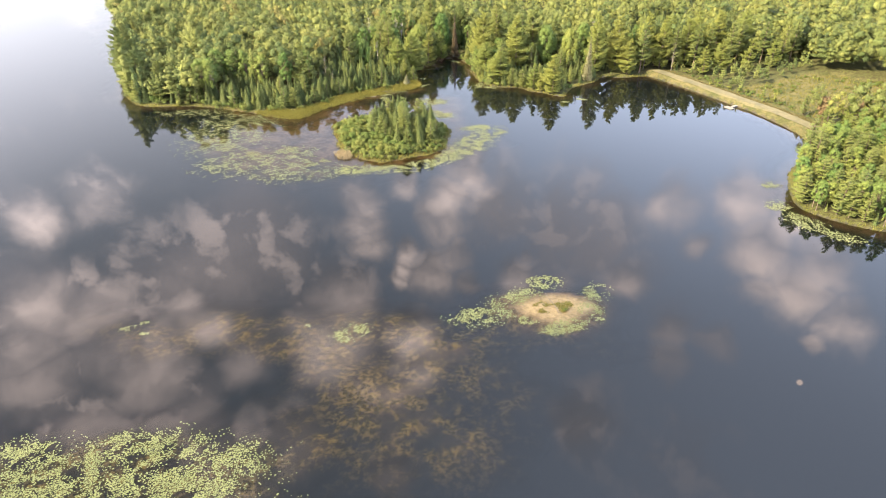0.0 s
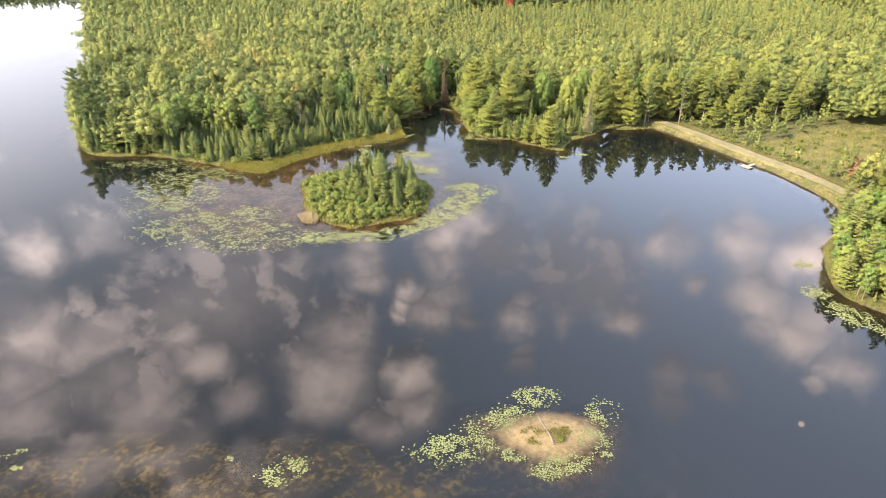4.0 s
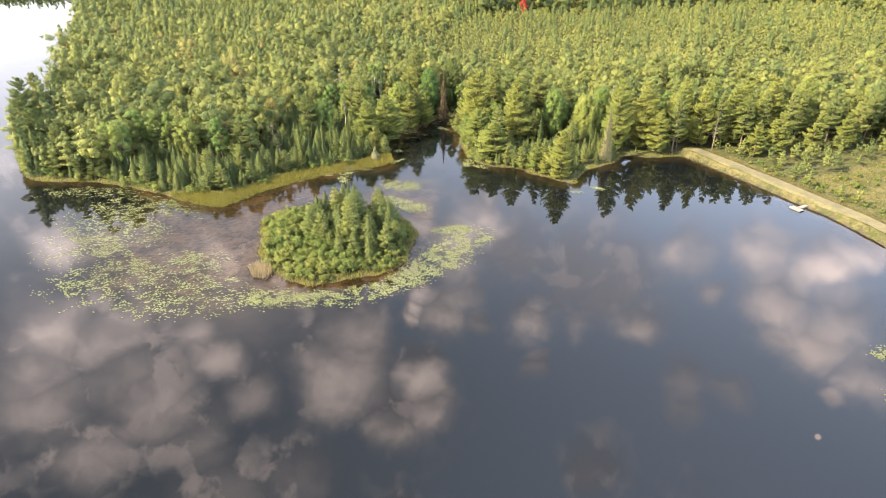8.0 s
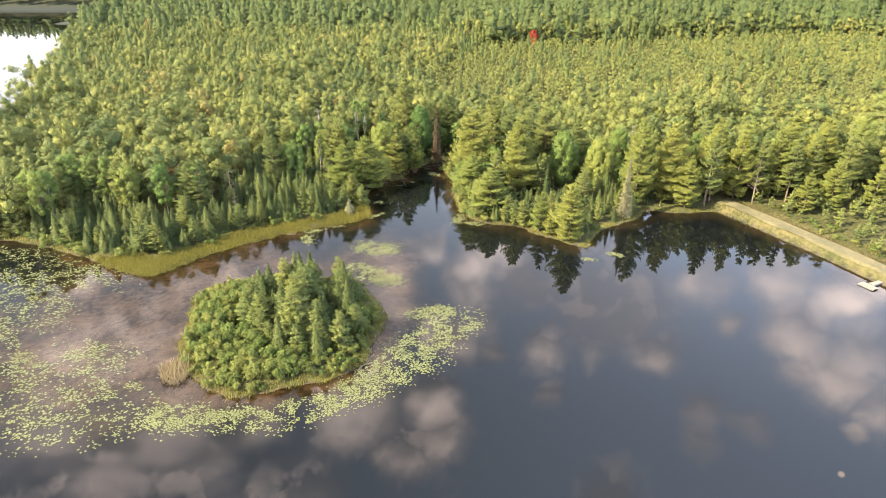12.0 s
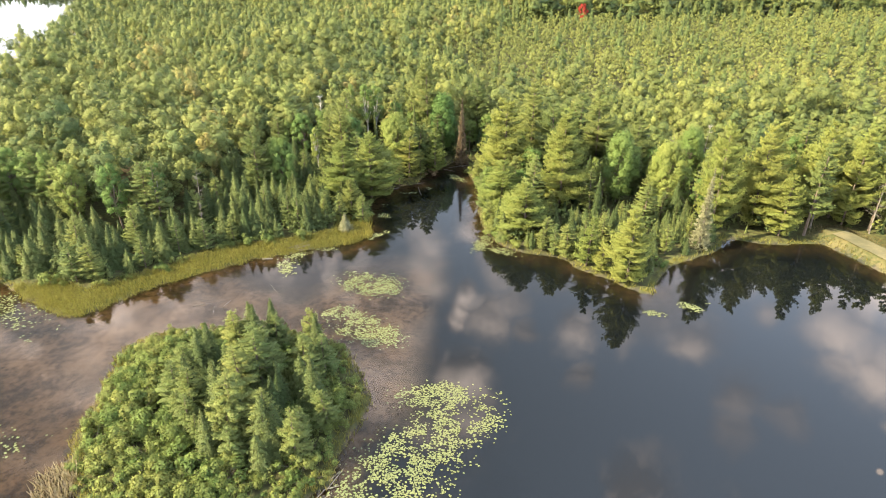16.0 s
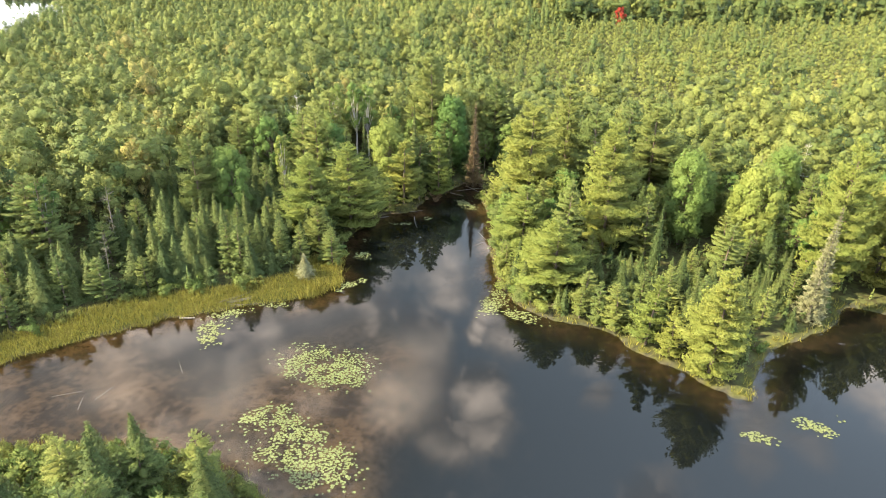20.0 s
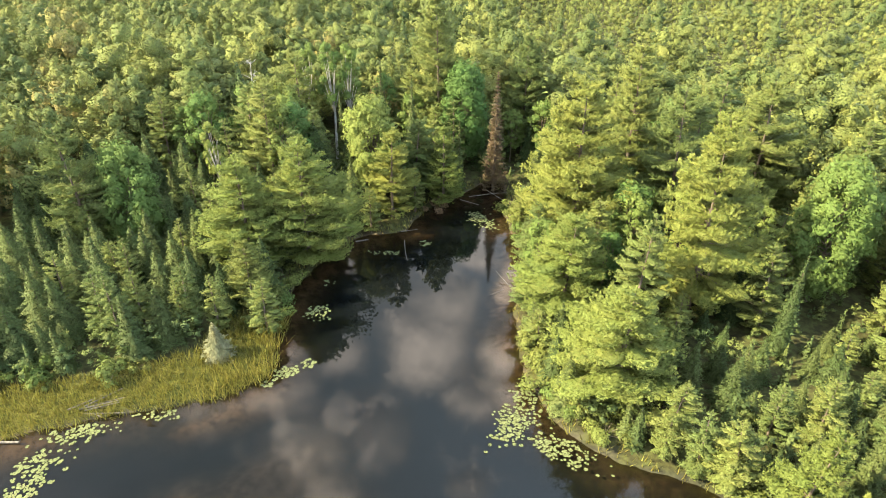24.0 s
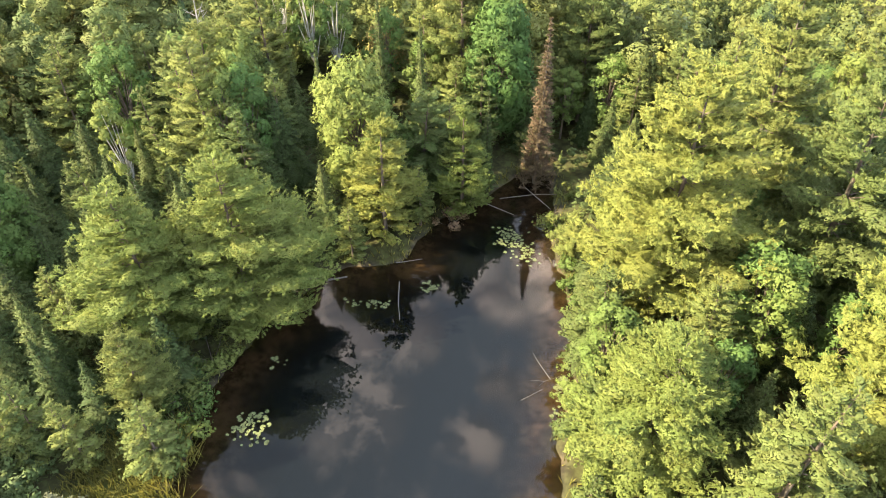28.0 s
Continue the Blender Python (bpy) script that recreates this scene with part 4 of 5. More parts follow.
def pick_single(x, y, d, u):
    open_w = float(verge(x, y))
    if d < open_w:
        return None
    if x < -4 and y < 199:
        if d < open_w + 1.4:
            return f"shrub{rng.integers(3)}", rng.uniform(0.9, 2.0)
        deep = 27 if x > -34 else 14
        if d < deep and x > -62:
            return (f"spruce{rng.integers(4)}", rng.uniform(2.8, 5.8) + 0.09 * d) if u < 0.84 else (f"pine{rng.integers(4)}", rng.uniform(3.8, 7.0))
        if rng.random() < 0.55:
            return None
        return (f"broad{rng.integers(4)}", rng.uniform(8.5, 11.5)) if u < 0.55 else (f"pine{rng.integers(4)}", rng.uniform(8, 12)) if u < 0.92 else (f"birch{rng.integers(2)}", rng.uniform(9, 11.5))
    if 13 < x < 47 and y < 187:
        if d < 0.9:
            return f"shrub{rng.integers(3)}", rng.uniform(0.8, 1.7)
        return (f"spruce{rng.integers(4)}", rng.uniform(2.4, 4.8)) if u < 0.72 else (f"pine{rng.integers(4)}", rng.uniform(3.0, 5.2)) if u < 0.9 else None
    if 8 < x < 56 and y < 207:
        if rng.random() < 0.62:
            return None
        return (f"spruce{rng.integers(4)}", rng.uniform(4, 7)) if u < 0.35 else (f"pine{rng.integers(4)}", rng.uniform(6, 9)) if u < 0.6 else (f"broad{rng.integers(4)}", rng.uniform(6, 9))
    if y < 135 and x > 55:
        if rng.random() < 0.35:
            return None
        return (f"broad{rng.integers(4)}", rng.uniform(5.0, 7.5)) if u < 0.5 else (f"pine{rng.integers(4)}", rng.uniform(5.5, 8.0))
    if d < 1.3:
        return f"shrub{rng.integers(3)}", rng.uniform(0.9, 2.0)
    if rng.random() < 0.42:
        return None
    if d < 7:
        return (f"spruce{rng.integers(4)}", rng.uniform(4.0, 7.0)) if u < 0.5 else (f"pine{rng.integers(4)}", rng.uniform(5, 9)) if u < 0.85 else (f"broad{rng.integers(4)}", rng.uniform(5, 8))
    return (f"spruce{rng.integers(4)}", rng.uniform(5, 8.5)) if u < 0.25 else (f"pine{rng.integers(4)}", rng.uniform(8.5, 13)) if u < 0.65 else (f"broad{rng.integers(4)}", rng.uniform(8, 11))


def place_woods():
    xs, ys = spread_points(-68, 106, 84, 224, 2.05, 21)
    d = shore(xs, ys)
    ok = (d > 0.3) & inside(MAIN, xs, ys) & (reach(CREST, xs, ys, False) > 5.0) & ~inside(FIELD, xs, ys) & single(xs, ys, d)
    for x, y, dd in zip(xs[ok], ys[ok], d[ok]):
        if not clear_of_heroes(x, y):
            continue
        got = pick_single(x, y, dd, rng.random())
        if got:
            plant(got[0], x, y, got[1], wide=rng.uniform(0.88, 1.15) * (1.25 if got[0][:3] == "spr" else 1.0), lean=(rng.normal() * 0.02, rng.normal() * 0.02))
    # growth down to the water along the western point
    for a, b in zip(np.array(WEST[-3:] + NORTH[:4], float)[:-1], np.array(WEST[-3:] + NORTH[:4], float)[1:]):
        n = max(1, int(np.hypot(*(b - a)) / 1.6))
        for k in range(n):
            q = a + (b - a) * (k + rng.uniform(0.1, 0.9)) / n + np.array([rng.uniform(0, 0.8), rng.uniform(0.8, 2.6)])
            if shore(q[:1], q[1:])[0] > 0.3:
                u = rng.random()
                key = f"shrub{rng.integers(3)}" if u < 0.5 else f"spruce{rng.integers(4)}" if u < 0.75 else f"pine{rng.integers(4)}"
                plant(key, q[0], q[1], rng.uniform(1.5, 2.6) if u < 0.5 else rng.uniform(3.5, 6.5), wide=1.15)
    # the wooded islet: shrubs to the west and round the rim, conifers in the middle
    xs, ys = spread_points(-28, 5, 120, 153, 1.5, 22)
    d = shore(xs, ys)
    ok = (d > 0.5) & inside(ISLE, xs, ys)
    for x, y, dd in zip(xs[ok], ys[ok], d[ok]):
        core = bell(x, y, -8.0, 139.0, 8.2, 9.5, 0.3)
        u = rng.random()
        if core < 1.0 and u < 0.5:
            top = 9.2 * (1 - 0.35 * core)
            plant(f"spruce{rng.integers(4)}" if rng.random() < 0.55 else f"pine{rng.integers(4)}", x, y, top * rng.uniform(0.55, 1.0), wide=1.3)
        elif u < 0.92:
            plant(f"shrub{rng.integers(3)}", x, y, rng.uniform(1.3, 2.5) * (0.55 + min(dd, 4) * 0.17))


    # low boughs that hang over the water on both sides of the cove
    for line, side in ((COVE[:10], 1), (NORTH[11:], -1)):
        p = np.array(line, float)
        for a, b in zip(p[:-1], p[1:]):
            n = max(1, int(np.hypot(*(b - a)) / 1.5))
            for k in range(n):
                q = a + (b - a) * (k + rng.uniform(0.1, 0.9)) / n
                w = np.array([b[1] - a[1], a[0] - b[0]]) / np.hypot(*(b - a))
                q = q - w * rng.uniform(0.5, 1.3)
                if shore(q[:1], q[1:])[0] < 0.2:
                    continue
                u = rng.random()
                key = f"pine{rng.integers(4)}" if u < 0.45 else f"spruce{rng.integers(4)}" if u < 0.6 else f"shrub{rng.integers(3)}"
                if clear_of_heroes(q[0], q[1]):
                    plant(key, q[0], q[1], rng.uniform(1.4, 2.4) if key[:2] == "sh" else rng.uniform(3.0, 5.5), wide=rng.uniform(1.0, 1.35))


place_woods()


# ---- far woods, one mass ----
def far_tree(seed, kind, n, fine):
    """A crown for trees too far off to be told leaf from leaf: uneven solid tufts with a few loose sprays."""
    r = np.random.default_rng(seed)
    if kind == "cone":
        out = []
        for f in np.linspace(0.06, 0.80, 5):
            a = np.arange(8) * 0.785 + r.uniform(0, 6.28)
            w = (0.17 * (1 - f) + 0.02) * np.where(np.arange(8) % 2, 1.0, 0.6) * r.uniform(0.85, 1.15, 8)
            rim = np.stack([np.cos(a) * w, np.sin(a) * w, f - 0.3 * w], 1)
            out.append(np.stack([rim, np.roll(rim, -1, 0), np.repeat([[0, 0, min(1.0, f + 0.34 - 0.14 * f)]], 8, 0)], 1))
        m = n // 3
        f, a = r.uniform(0.05, 1, m) ** 1.2, r.uniform(0, 6.28, m)
        w = 0.17 * (1 - f) + 0.012
        p = np.stack([np.cos(a) * w, np.sin(a) * w, f], 1)
        return np.concatenate(out + [sprays(p, np.stack([np.cos(a), np.sin(a), 0.4 + 0 * a], 1) + r.normal(size=(m, 3)) * 0.3, 0.05 * fine, 0.3, r, 0.7)])
    if kind == "plume":
        out = []
        m = max(6, n // 11)
        for k in range(m):
            f = 0.25 + 0.70 * k / m
            a, L = k * 2.4, 0.28 * min(1, 1.75 * (1.06 - f)) * r.uniform(0.75, 1.15)
            b = np.array([0, 0, f])
            out.append(lobe(b, b + np.array([math.cos(a) * L, math.sin(a) * L, 0.04]), 0.42 * L + 0.02, 0.045, r, 4))
        out.append(lobe(np.array([0, 0, 0.85]), np.array([0.003, 0, 1.0]), 0.05, 0.05, r, 4))
        out.append(knobs(np.array([[0, 0, 0.45], [0, 0, 0.7]]), np.array([[0.12, 0.12, 0.22], [0.08, 0.08, 0.18]]), r))
        return np.concatenate(out)
    m = max(5, n // 16)
    k = np.arange(m)
    f = (k + 0.5) / m
    w = 0.19 * np.sin(np.pi * (0.20 + 0.74 * f)) ** 0.7 * np.sqrt(r.uniform(0.15, 1.0, m))
    cs = np.stack([np.cos(k * 2.4) * w, np.sin(k * 2.4) * w, 0.34 + 0.56 * f], 1)
    rs = r.uniform(0.075, 0.120, m)[:, None] * np.array([[1.0, 1.0, 1.25]])
    return np.concatenate([knobs(cs, rs * 0.68, r, 0.4), puff(cs, rs * 1.08, max(6, int(n * 1.7) // m), 0.024 * fine, 0.45, 0.7, r, 0.7)])


def far_woods(name, label, xs, ys, pick, detail, seed, fine=1.0):
    r = np.random.default_rng(seed)
    z = height(xs, ys)
    kinds, hs, tints, wides = pick(xs, ys, r)
    corners, faces, tint, ways, count = [], [], [], [], 0
    names = ("cone", "plume", "dome")
    for k in range(3):
        protos = [weld(far_tree(seed + 10 * k + v, names[k], detail, fine)) for v in range(6)]
        which = r.integers(0, 6, len(xs))
        for v in range(6):
            sel = np.where((kinds == k) & (which == v))[0]
            if not len(sel):
                continue
            a = r.uniform(0, 6.28, len(sel))
            c, s = np.cos(a), np.sin(a)
            P, F = protos[v]
            h, w = hs[sel][:, None], (hs * wides)[sel][:, None]
            X = (P[:, 0] * c[:, None] - P[:, 1] * s[:, None]) * w + xs[sel][:, None]
            Y = (P[:, 0] * s[:, None] + P[:, 1] * c[:, None]) * w + ys[sel][:, None]
            Z = P[:, 2] * h + z[sel][:, None]
            corners.append(np.stack([X, Y, Z], -1).reshape(-1, 3))
            faces.append((F[None] + (count + np.arange(len(sel)) * len(P))[:, None, None]).reshape(-1, 3))
            count += len(sel) * len(P)
            tint.append(np.repeat(tints[sel], len(P)))
            O = outward(P)
            ways.append(np.stack([O[:, 0] * c[:, None] - O[:, 1] * s[:, None], O[:, 0] * s[:, None] + O[:, 1] * c[:, None], np.repeat(O[None, :, 2], len(sel), 0)], -1).reshape(-1, 3))
    ob = new(name, tri_mesh(name, (np.concatenate(corners), np.concatenate(faces)), [WOODS], True, np.concatenate(tint), np.concatenate(ways)))
    tagged(ob, label, "forest", kind="stuff")


def jittered(x0, x1, y0, y1, step, seed):
    r = np.random.default_rng(seed)
    xs, ys = np.meshgrid(np.arange(x0, x1, step), np.arange(y0, y1, step))
    xs = (xs + r.uniform(-0.42, 0.42, xs.shape) * step).ravel()
    ys = (ys + r.uniform(-0.42, 0.42, ys.shape) * step).ravel()
    ok = shore(xs, ys) > 1.2
    return xs[ok], ys[ok]


YOUNG = smooth([(4, 250), (30, 240), (75, 240), (105, 226), (160, 250), (214, 340), (196, 404), (110, 392), (25, 378), (8, 350), (0, 300)], 3)


def pick_mid(xs, ys, r):
    young = inside(YOUNG, xs, ys)
    patch = wave(xs, ys, 31.0, 5.0)
    mood = wave(xs, ys, 23.0, 2.0) + r.normal(size=len(xs)) * 0.5
    kinds = np.where(young, np.where(r.random(len(xs)) < 0.94, 2, 1), np.where(mood < -0.95, 0, np.where(mood < -0.25, 1, 2)))
    hs = np.where(young, r.uniform(3.4, 6.2, len(xs)) + 1.0 * patch + np.where(kinds == 1, 3.0, 0), r.uniform(7.0, 11.5, len(xs)) + 1.4 * patch + np.where(r.random(len(xs)) < 0.12, 4.0, 0))
    tints = np.where(young, np.where(kinds == 1, 0.2, np.clip(r.uniform(0.45, 0.95, len(xs)) + 0.12 * patch, 0, 1)), np.where(kinds == 0, r.uniform(0.0, 0.3, len(xs)), np.where(kinds == 1, r.uniform(0.15, 0.6, len(xs)), np.clip(r.uniform(0.10, 1.0, len(xs)) + 0.2 * patch, 0, 1))))
    wides = np.where(young, r.uniform(0.95, 1.3, len(xs)), r.uniform(0.9, 1.3, len(xs)))
    # low growth only between the dam and the tall pines
    hs = np.where((xs > 64) & (xs < 112) & (ys > 150) & (ys < 191), np.minimum(hs, 2.2 + 2.6 * r.random(len(xs))), hs)
    return kinds, hs, tints, wides


def pick_far(xs, ys, r):
    k = np.where(r.random(len(xs)) < 0.45, 0, 1)
    return k, r.uniform(13, 19, len(xs)), r.uniform(0.0, 0.22, len(xs)), np.where(k == 0, 1.9, 1.25)


xs, ys = jittered(-110, 130, 84, 262, 3.1, 5)
keep = ~single(xs, ys, shore(xs, ys)) & ~inside(YOUNG, xs, ys) & ~inside(FIELD, xs, ys) & inside(MAIN, xs, ys) & (reach(CREST, xs, ys, False) > 5.0)
far_woods("near_forest", "mixed green forest of birch, aspen and pine", xs[keep], ys[keep], pick_mid, 150, 100, 1.0)
xs, ys = jittered(-260, 270, 84, 410, 3.9, 5)
keep = ~((xs > -110) & (xs < 130) & (ys < 262)) & ((ys > 200) | (xs < -60) | (xs > 112)) & (np.abs(xs - 10) < 80 + 0.62 * ys)
keep &= ~inside(YOUNG, xs, ys)
far_woods("middle_forest", "mixed green forest of aspen and pine beyond the lake", xs[keep], ys[keep], pick_mid, 66, 150, 1.4)
xs, ys = jittered(-5, 215, 222, 430, 2.7, 8)
keep = inside(YOUNG, xs, ys)
far_woods("young_aspen_forest", "dense light-green thicket of young aspen", xs[keep], ys[keep], pick_mid, 38, 180, 1.6)
xs, ys = jittered(-560, 620, 378, 900, 8.4, 6)
keep = ~inside(YOUNG, xs, ys) & (np.abs(xs - 10) < 60 + 0.66 * ys) & ((ys > 405) | ((xs > 20) & (xs < 215)))
far_woods("distant_forest", "dark distant pine forest", xs[keep], ys[keep], pick_far, 14, 200, 2.0)


def pick_under(xs, ys, r):
    n = len(xs)
    return np.where(r.random(n) < 0.3, 0, 2), r.uniform(1.0, 2.9, n), r.uniform(0.05, 0.6, n), r.uniform(1.0, 1.6, n)


xs, ys = jittered(-66, 106, 84, 222, 1.7, 12)
d = shore(xs, ys)
keep = single(xs, ys, d) & (d > verge(xs, ys) + 0.6) & inside(MAIN, xs, ys) & (reach(CREST, xs, ys, False) > 5.0) & ~inside(FIELD, xs, ys)
far_woods("undergrowth", "low green undergrowth and saplings below the trees", xs[keep], ys[keep], pick_under, 44, 220, 1.6)

# ---- lily pads ----
def pad_mesh(places, sizes, r, sides=6):
    """Round leaves with one notch, each a little tilted and cupped."""
    places, sizes = np.asarray(places, float), np.asarray(sizes, float)
    n = len(places)
    k = r.uniform(0, 6.28, n)[:, None] + 0.3 + np.arange(sides + 1) * (6.283 - 0.6) / sides
    p = np.stack([np.cos(k) * sizes[:, None] + places[:, :1], np.sin(k) * sizes[:, None] * r.uniform(0.8, 1.0, (n, 1)) + places[:, 1:], 0.016 + r.uniform(-0.006, 0.014, k.shape)], -1)
    c = np.repeat(np.concatenate([places, np.full((n, 1), 0.014)], 1)[:, None], sides, 1)
    return np.stack([c, p[:, :-1], p[:, 1:]], 2).reshape(-1, 3, 3)


def in_patches(xs, ys, patches, ragged):
    best = np.full(xs.shape, 9.0)
    for cx, cy, rx, ry, turn in patches:
        best = np.minimum(best, bell(xs, ys, cx, cy, rx, ry, turn))
    return best + ragged * wave(xs, ys, 0.9, 1.0) + ragged * 0.8 * wave(xs, ys, 2.3, 2.0)


PAD_LABEL = "floating yellow-green lily pads on still water"
# patches of leaves: (centre, half sizes, turn), leaf spacing, unevenness
PATCHES = {
    "islet_fringe": ([(-11, 118.8, 6.5, 2.0, 0.0), (-3, 121.5, 5.5, 2.2, 0.35), (3.0, 126.5, 5.5, 3.0, 0.75), (7.5, 132.5, 5.5, 4.0, 0.9), (11.0, 138.5, 4.6, 3.6, 0.9), (8.5, 142.0, 4.0, 1.8, 0.2), (-18, 119.0, 3.5, 2.2, 0.2)], 0.18, 0.35),
    "west_raft": ([(-53, 141, 8, 12, 0.35), (-45, 124, 7, 6, 0.2), (-33, 117, 7, 3.4, 0.0), (-25, 118, 6, 3.2, 0.0), (-35, 128, 7, 3.5, 0.4), (-31, 122, 5, 2.5, 0.2), (-50, 151, 9, 4.0, -0.2), (-66, 157, 9, 2.4, 0.0)], 0.22, 1.05),
    "channel_raft": ([(-2.6, 162.6, 4.3, 2.7, -0.2)], 0.18, 0.25),
    "shallow_raft": ([(-1.7, 152.6, 5.0, 2.4, -0.25), (-4.4, 154.8, 2.6, 1.8, 0.3), (1.2, 150.2, 2.2, 1.2, 0.2)], 0.19, 0.7),
    "point_raft": ([(12.0, 177.0, 1.3, 3.6, -0.35), (14.6, 174.2, 2.6, 1.1, -0.45)], 0.19, 0.55),
    "bar_patch": ([(-12.8, 65.4, 2.3, 1.7, 0.3)], 0.20, 0.5),
    "small_bar_patch": ([(-43.8, 67.6, 1.8, 0.6, 0.5), (-19.1, 66.9, 0.5, 0.4, 0.0), (-41.5, 66.0, 0.6, 0.3, 0.0)], 0.20, 0.3),
    "sand_raft": ([(5.0, 68.3, 4.0, 2.2, 0.1), (10.0, 72.5, 4.2, 1.6, 0.35), (15.7, 76.4, 2.5, 1.6, 0.0), (22.6, 73.6, 2.0, 2.0, 0.0), (17.5, 66.0, 3.6, 1.5, 0.25), (11.6, 67.2, 1.2, 0.8, 0.0), (20.9, 69.0, 1.4, 2.0, 0.2)], 0.18, 0.75),
    "south_raft": ([(-36, 43.0, 15, 4.0, 0.05), (-33, 46.0, 6, 2.6, 0.0), (-25, 41.5, 5, 3.2, -0.5), (-47, 45.0, 6, 2.5, 0.1), (-34, 37.0, 16, 4.0, 0.0)], 0.15, 0.6),
    "east_raft": ([(64.5, 108.0, 1.7, 1.4, 0.0), (62.0, 99.5, 2.2, 2.0, 0.4), (63.8, 92.5, 2.2, 4.0, 0.5), (67.6, 87.6, 3.2, 1.6, -0.5)], 0.22, 0.4),
    "cove_patch": ([(-4.6, 177.0, 1.0, 0.6, 0.3), (-3.6, 178.2, 0.6, 0.4, 0.0), (-5.4, 175.6, 0.5, 0.3, 0.0)], 0.22, 0.3),
    "far_cove_patch": ([(-2.4, 194.2, 1.6, 0.35, 0.2), (0.6, 196.6, 0.6, 0.5, 0.0), (-5.8, 188.6, 0.6, 0.6, 0.3), (-5.0, 184.0, 1.2, 0.9, 0.4), (5.2, 202.6, 1.3, 2.0, 0.3), (10.0, 190.0, 0.5, 1.8, 0.0)], 0.21, 0.8),
    "log_patch": ([(-15.4, 169.0, 2.2, 0.8, 0.35), (-14.9, 165.8, 1.3, 2.0, 0.2), (-11.5, 171.6, 1.5, 0.5, 0.1)], 0.22, 0.7),
    "tip_patch": ([(33.6, 160.0, 1.7, 0.6, -0.3), (38.4, 162.0, 1.5, 0.8, -0.4), (40.6, 163.4, 0.4, 0.3, 0.0)], 0.22, 0.5),
}
SINGLE_PADS = ("cove_patch", "far_cove_patch", "log_patch")
pad_r = np.random.default_rng(3)
PAD_SHAPES = [tri_mesh("pad", pad_mesh([(0, 0)], [0.17], pad_r), [PAD]) for _ in range(5)]
for key, (patches, gap, ragged) in PATCHES.items():
    x0, x1 = min(p[0] - p[2] - p[3] for p in patches), max(p[0] + p[2] + p[3] for p in patches)
    y0, y1 = min(p[1] - p[2] - p[3] for p in patches), max(p[1] + p[2] + p[3] for p in patches)
    xs, ys = spread_points(x0, x1, y0, y1, gap, 40 + len(key))
    value = in_patches(xs, ys, patches, ragged)
    thin = pad_r.random(len(xs))
    dense = 0.55 if key == "west_raft" else 0.9
    clump = np.clip(1.9 * blotch(xs, ys, 0.8, 5) + 1.3 * blotch(xs, ys, 2.1, 6) - 0.75, 0.08, 1.0)
    ok = ((value < 0.7) & (thin < dense * clump)) | ((value < 1.15) & (thin < dense * 0.55 * clump)) | ((value < 1.9) & (thin < 0.06))
    ok &= shore(xs, ys) < -0.25
    pts = np.stack([xs[ok], ys[ok]], 1)
    sizes = gap * pad_r.uniform(0.34, 0.78, len(pts))
    if key in SINGLE_PADS:
        raft = tagged(new("lily_pads"), "scattered yellow-green lily pads beside the wooded bank", "lily pads", "lily pad rafts")
        raft.location = (*pts.mean(0), 0)
        for n, ((x, y), s) in enumerate(zip(pts, sizes)):
            if n < 260:
                p = part("pad", PAD_SHAPES[n % 5], raft)
                p.location, p.rotation_euler = (x - raft.location.x, y - raft.location.y, 0.002 * (n % 4)), (0, 0, n * 2.1)
                p.scale = (s / 0.17, s / 0.17, 1)
    elif len(pts):
        tagged(new("lily_pads", tri_mesh("lily_pads", pad_mesh(pts, sizes, pad_r), [PAD])), PAD_LABEL, "lily pads", "lily pad rafts", "stuff")


# ---- grass, sedge and reeds ----
def tufts(xs, ys, tall, blades, slim, r, spread=0.25):
    n = len(xs) * blades
    base = np.stack([np.repeat(xs, blades), np.repeat(ys, blades), np.zeros(n)], 1) + np.concatenate([r.normal(size=(n, 2)) * spread * 0.6, np.zeros((n, 1))], 1)
    base[:, 2] = height(base[:, 0], base[:, 1]) - 0.03
    h = np.repeat(tall, blades) * r.uniform(0.6, 1.25, n)
    lean = r.normal(size=(n, 2)) * 0.35
    tip = base + np.stack([lean[:, 0] * h, lean[:, 1] * h, h], 1)
    a = r.uniform(0, 6.28, n)
    w = np.stack([np.cos(a), np.sin(a), 0 * a], 1) * (h * slim)[:, None]
    return np.stack([base - w, base + w, tip], 1)


def grow(name, label, xs, ys, tall, blades, slim, mat, seed, category="grass"):
    r = np.random.default_rng(seed)
    t = np.full(len(xs), tall) * r.uniform(0.75, 1.25, len(xs))
    tagged(new(name, tri_mesh(name, tufts(xs, ys, t, blades, slim, r), [mat])), label, category, kind="stuff")


xs, ys = spread_points(-48, -3, 146, 184, 0.28, 61)
d = shore(xs, ys)
ok = (d > -0.25) & (d < verge(xs, ys) + 0.8) & (ys > 150)
grow("shore_sedge", "yellow-green sedge along the boggy shore", xs[ok], ys[ok], 0.55, 7, 0.055, GRASS, 62)
xs, ys = spread_points(-90, 66, 150, 216, 0.55, 63)
d = shore(xs, ys)
ok = (d > -0.1) & (d < 0.9) & ~((xs > -46) & (xs < -4.5) & (ys < 182))
grow("bank_grass", "green grass and sedge on the wooded bank", xs[ok], ys[ok], 0.5, 4, 0.07, GRASS, 64)
xs, ys = spread_points(-30, 5, 120, 153, 0.42, 65)
d = shore(xs, ys)
ok = (d > -0.35) & (d < 1.3)
grow("islet_grass", "yellow-green grass round the wooded islet", xs[ok], ys[ok], 0.6, 4, 0.07, GRASS, 66)
xs, ys = spread_points(60, 96, 128, 188, 0.42, 67)
d, c = shore(xs, ys), reach(CREST, xs, ys, False)
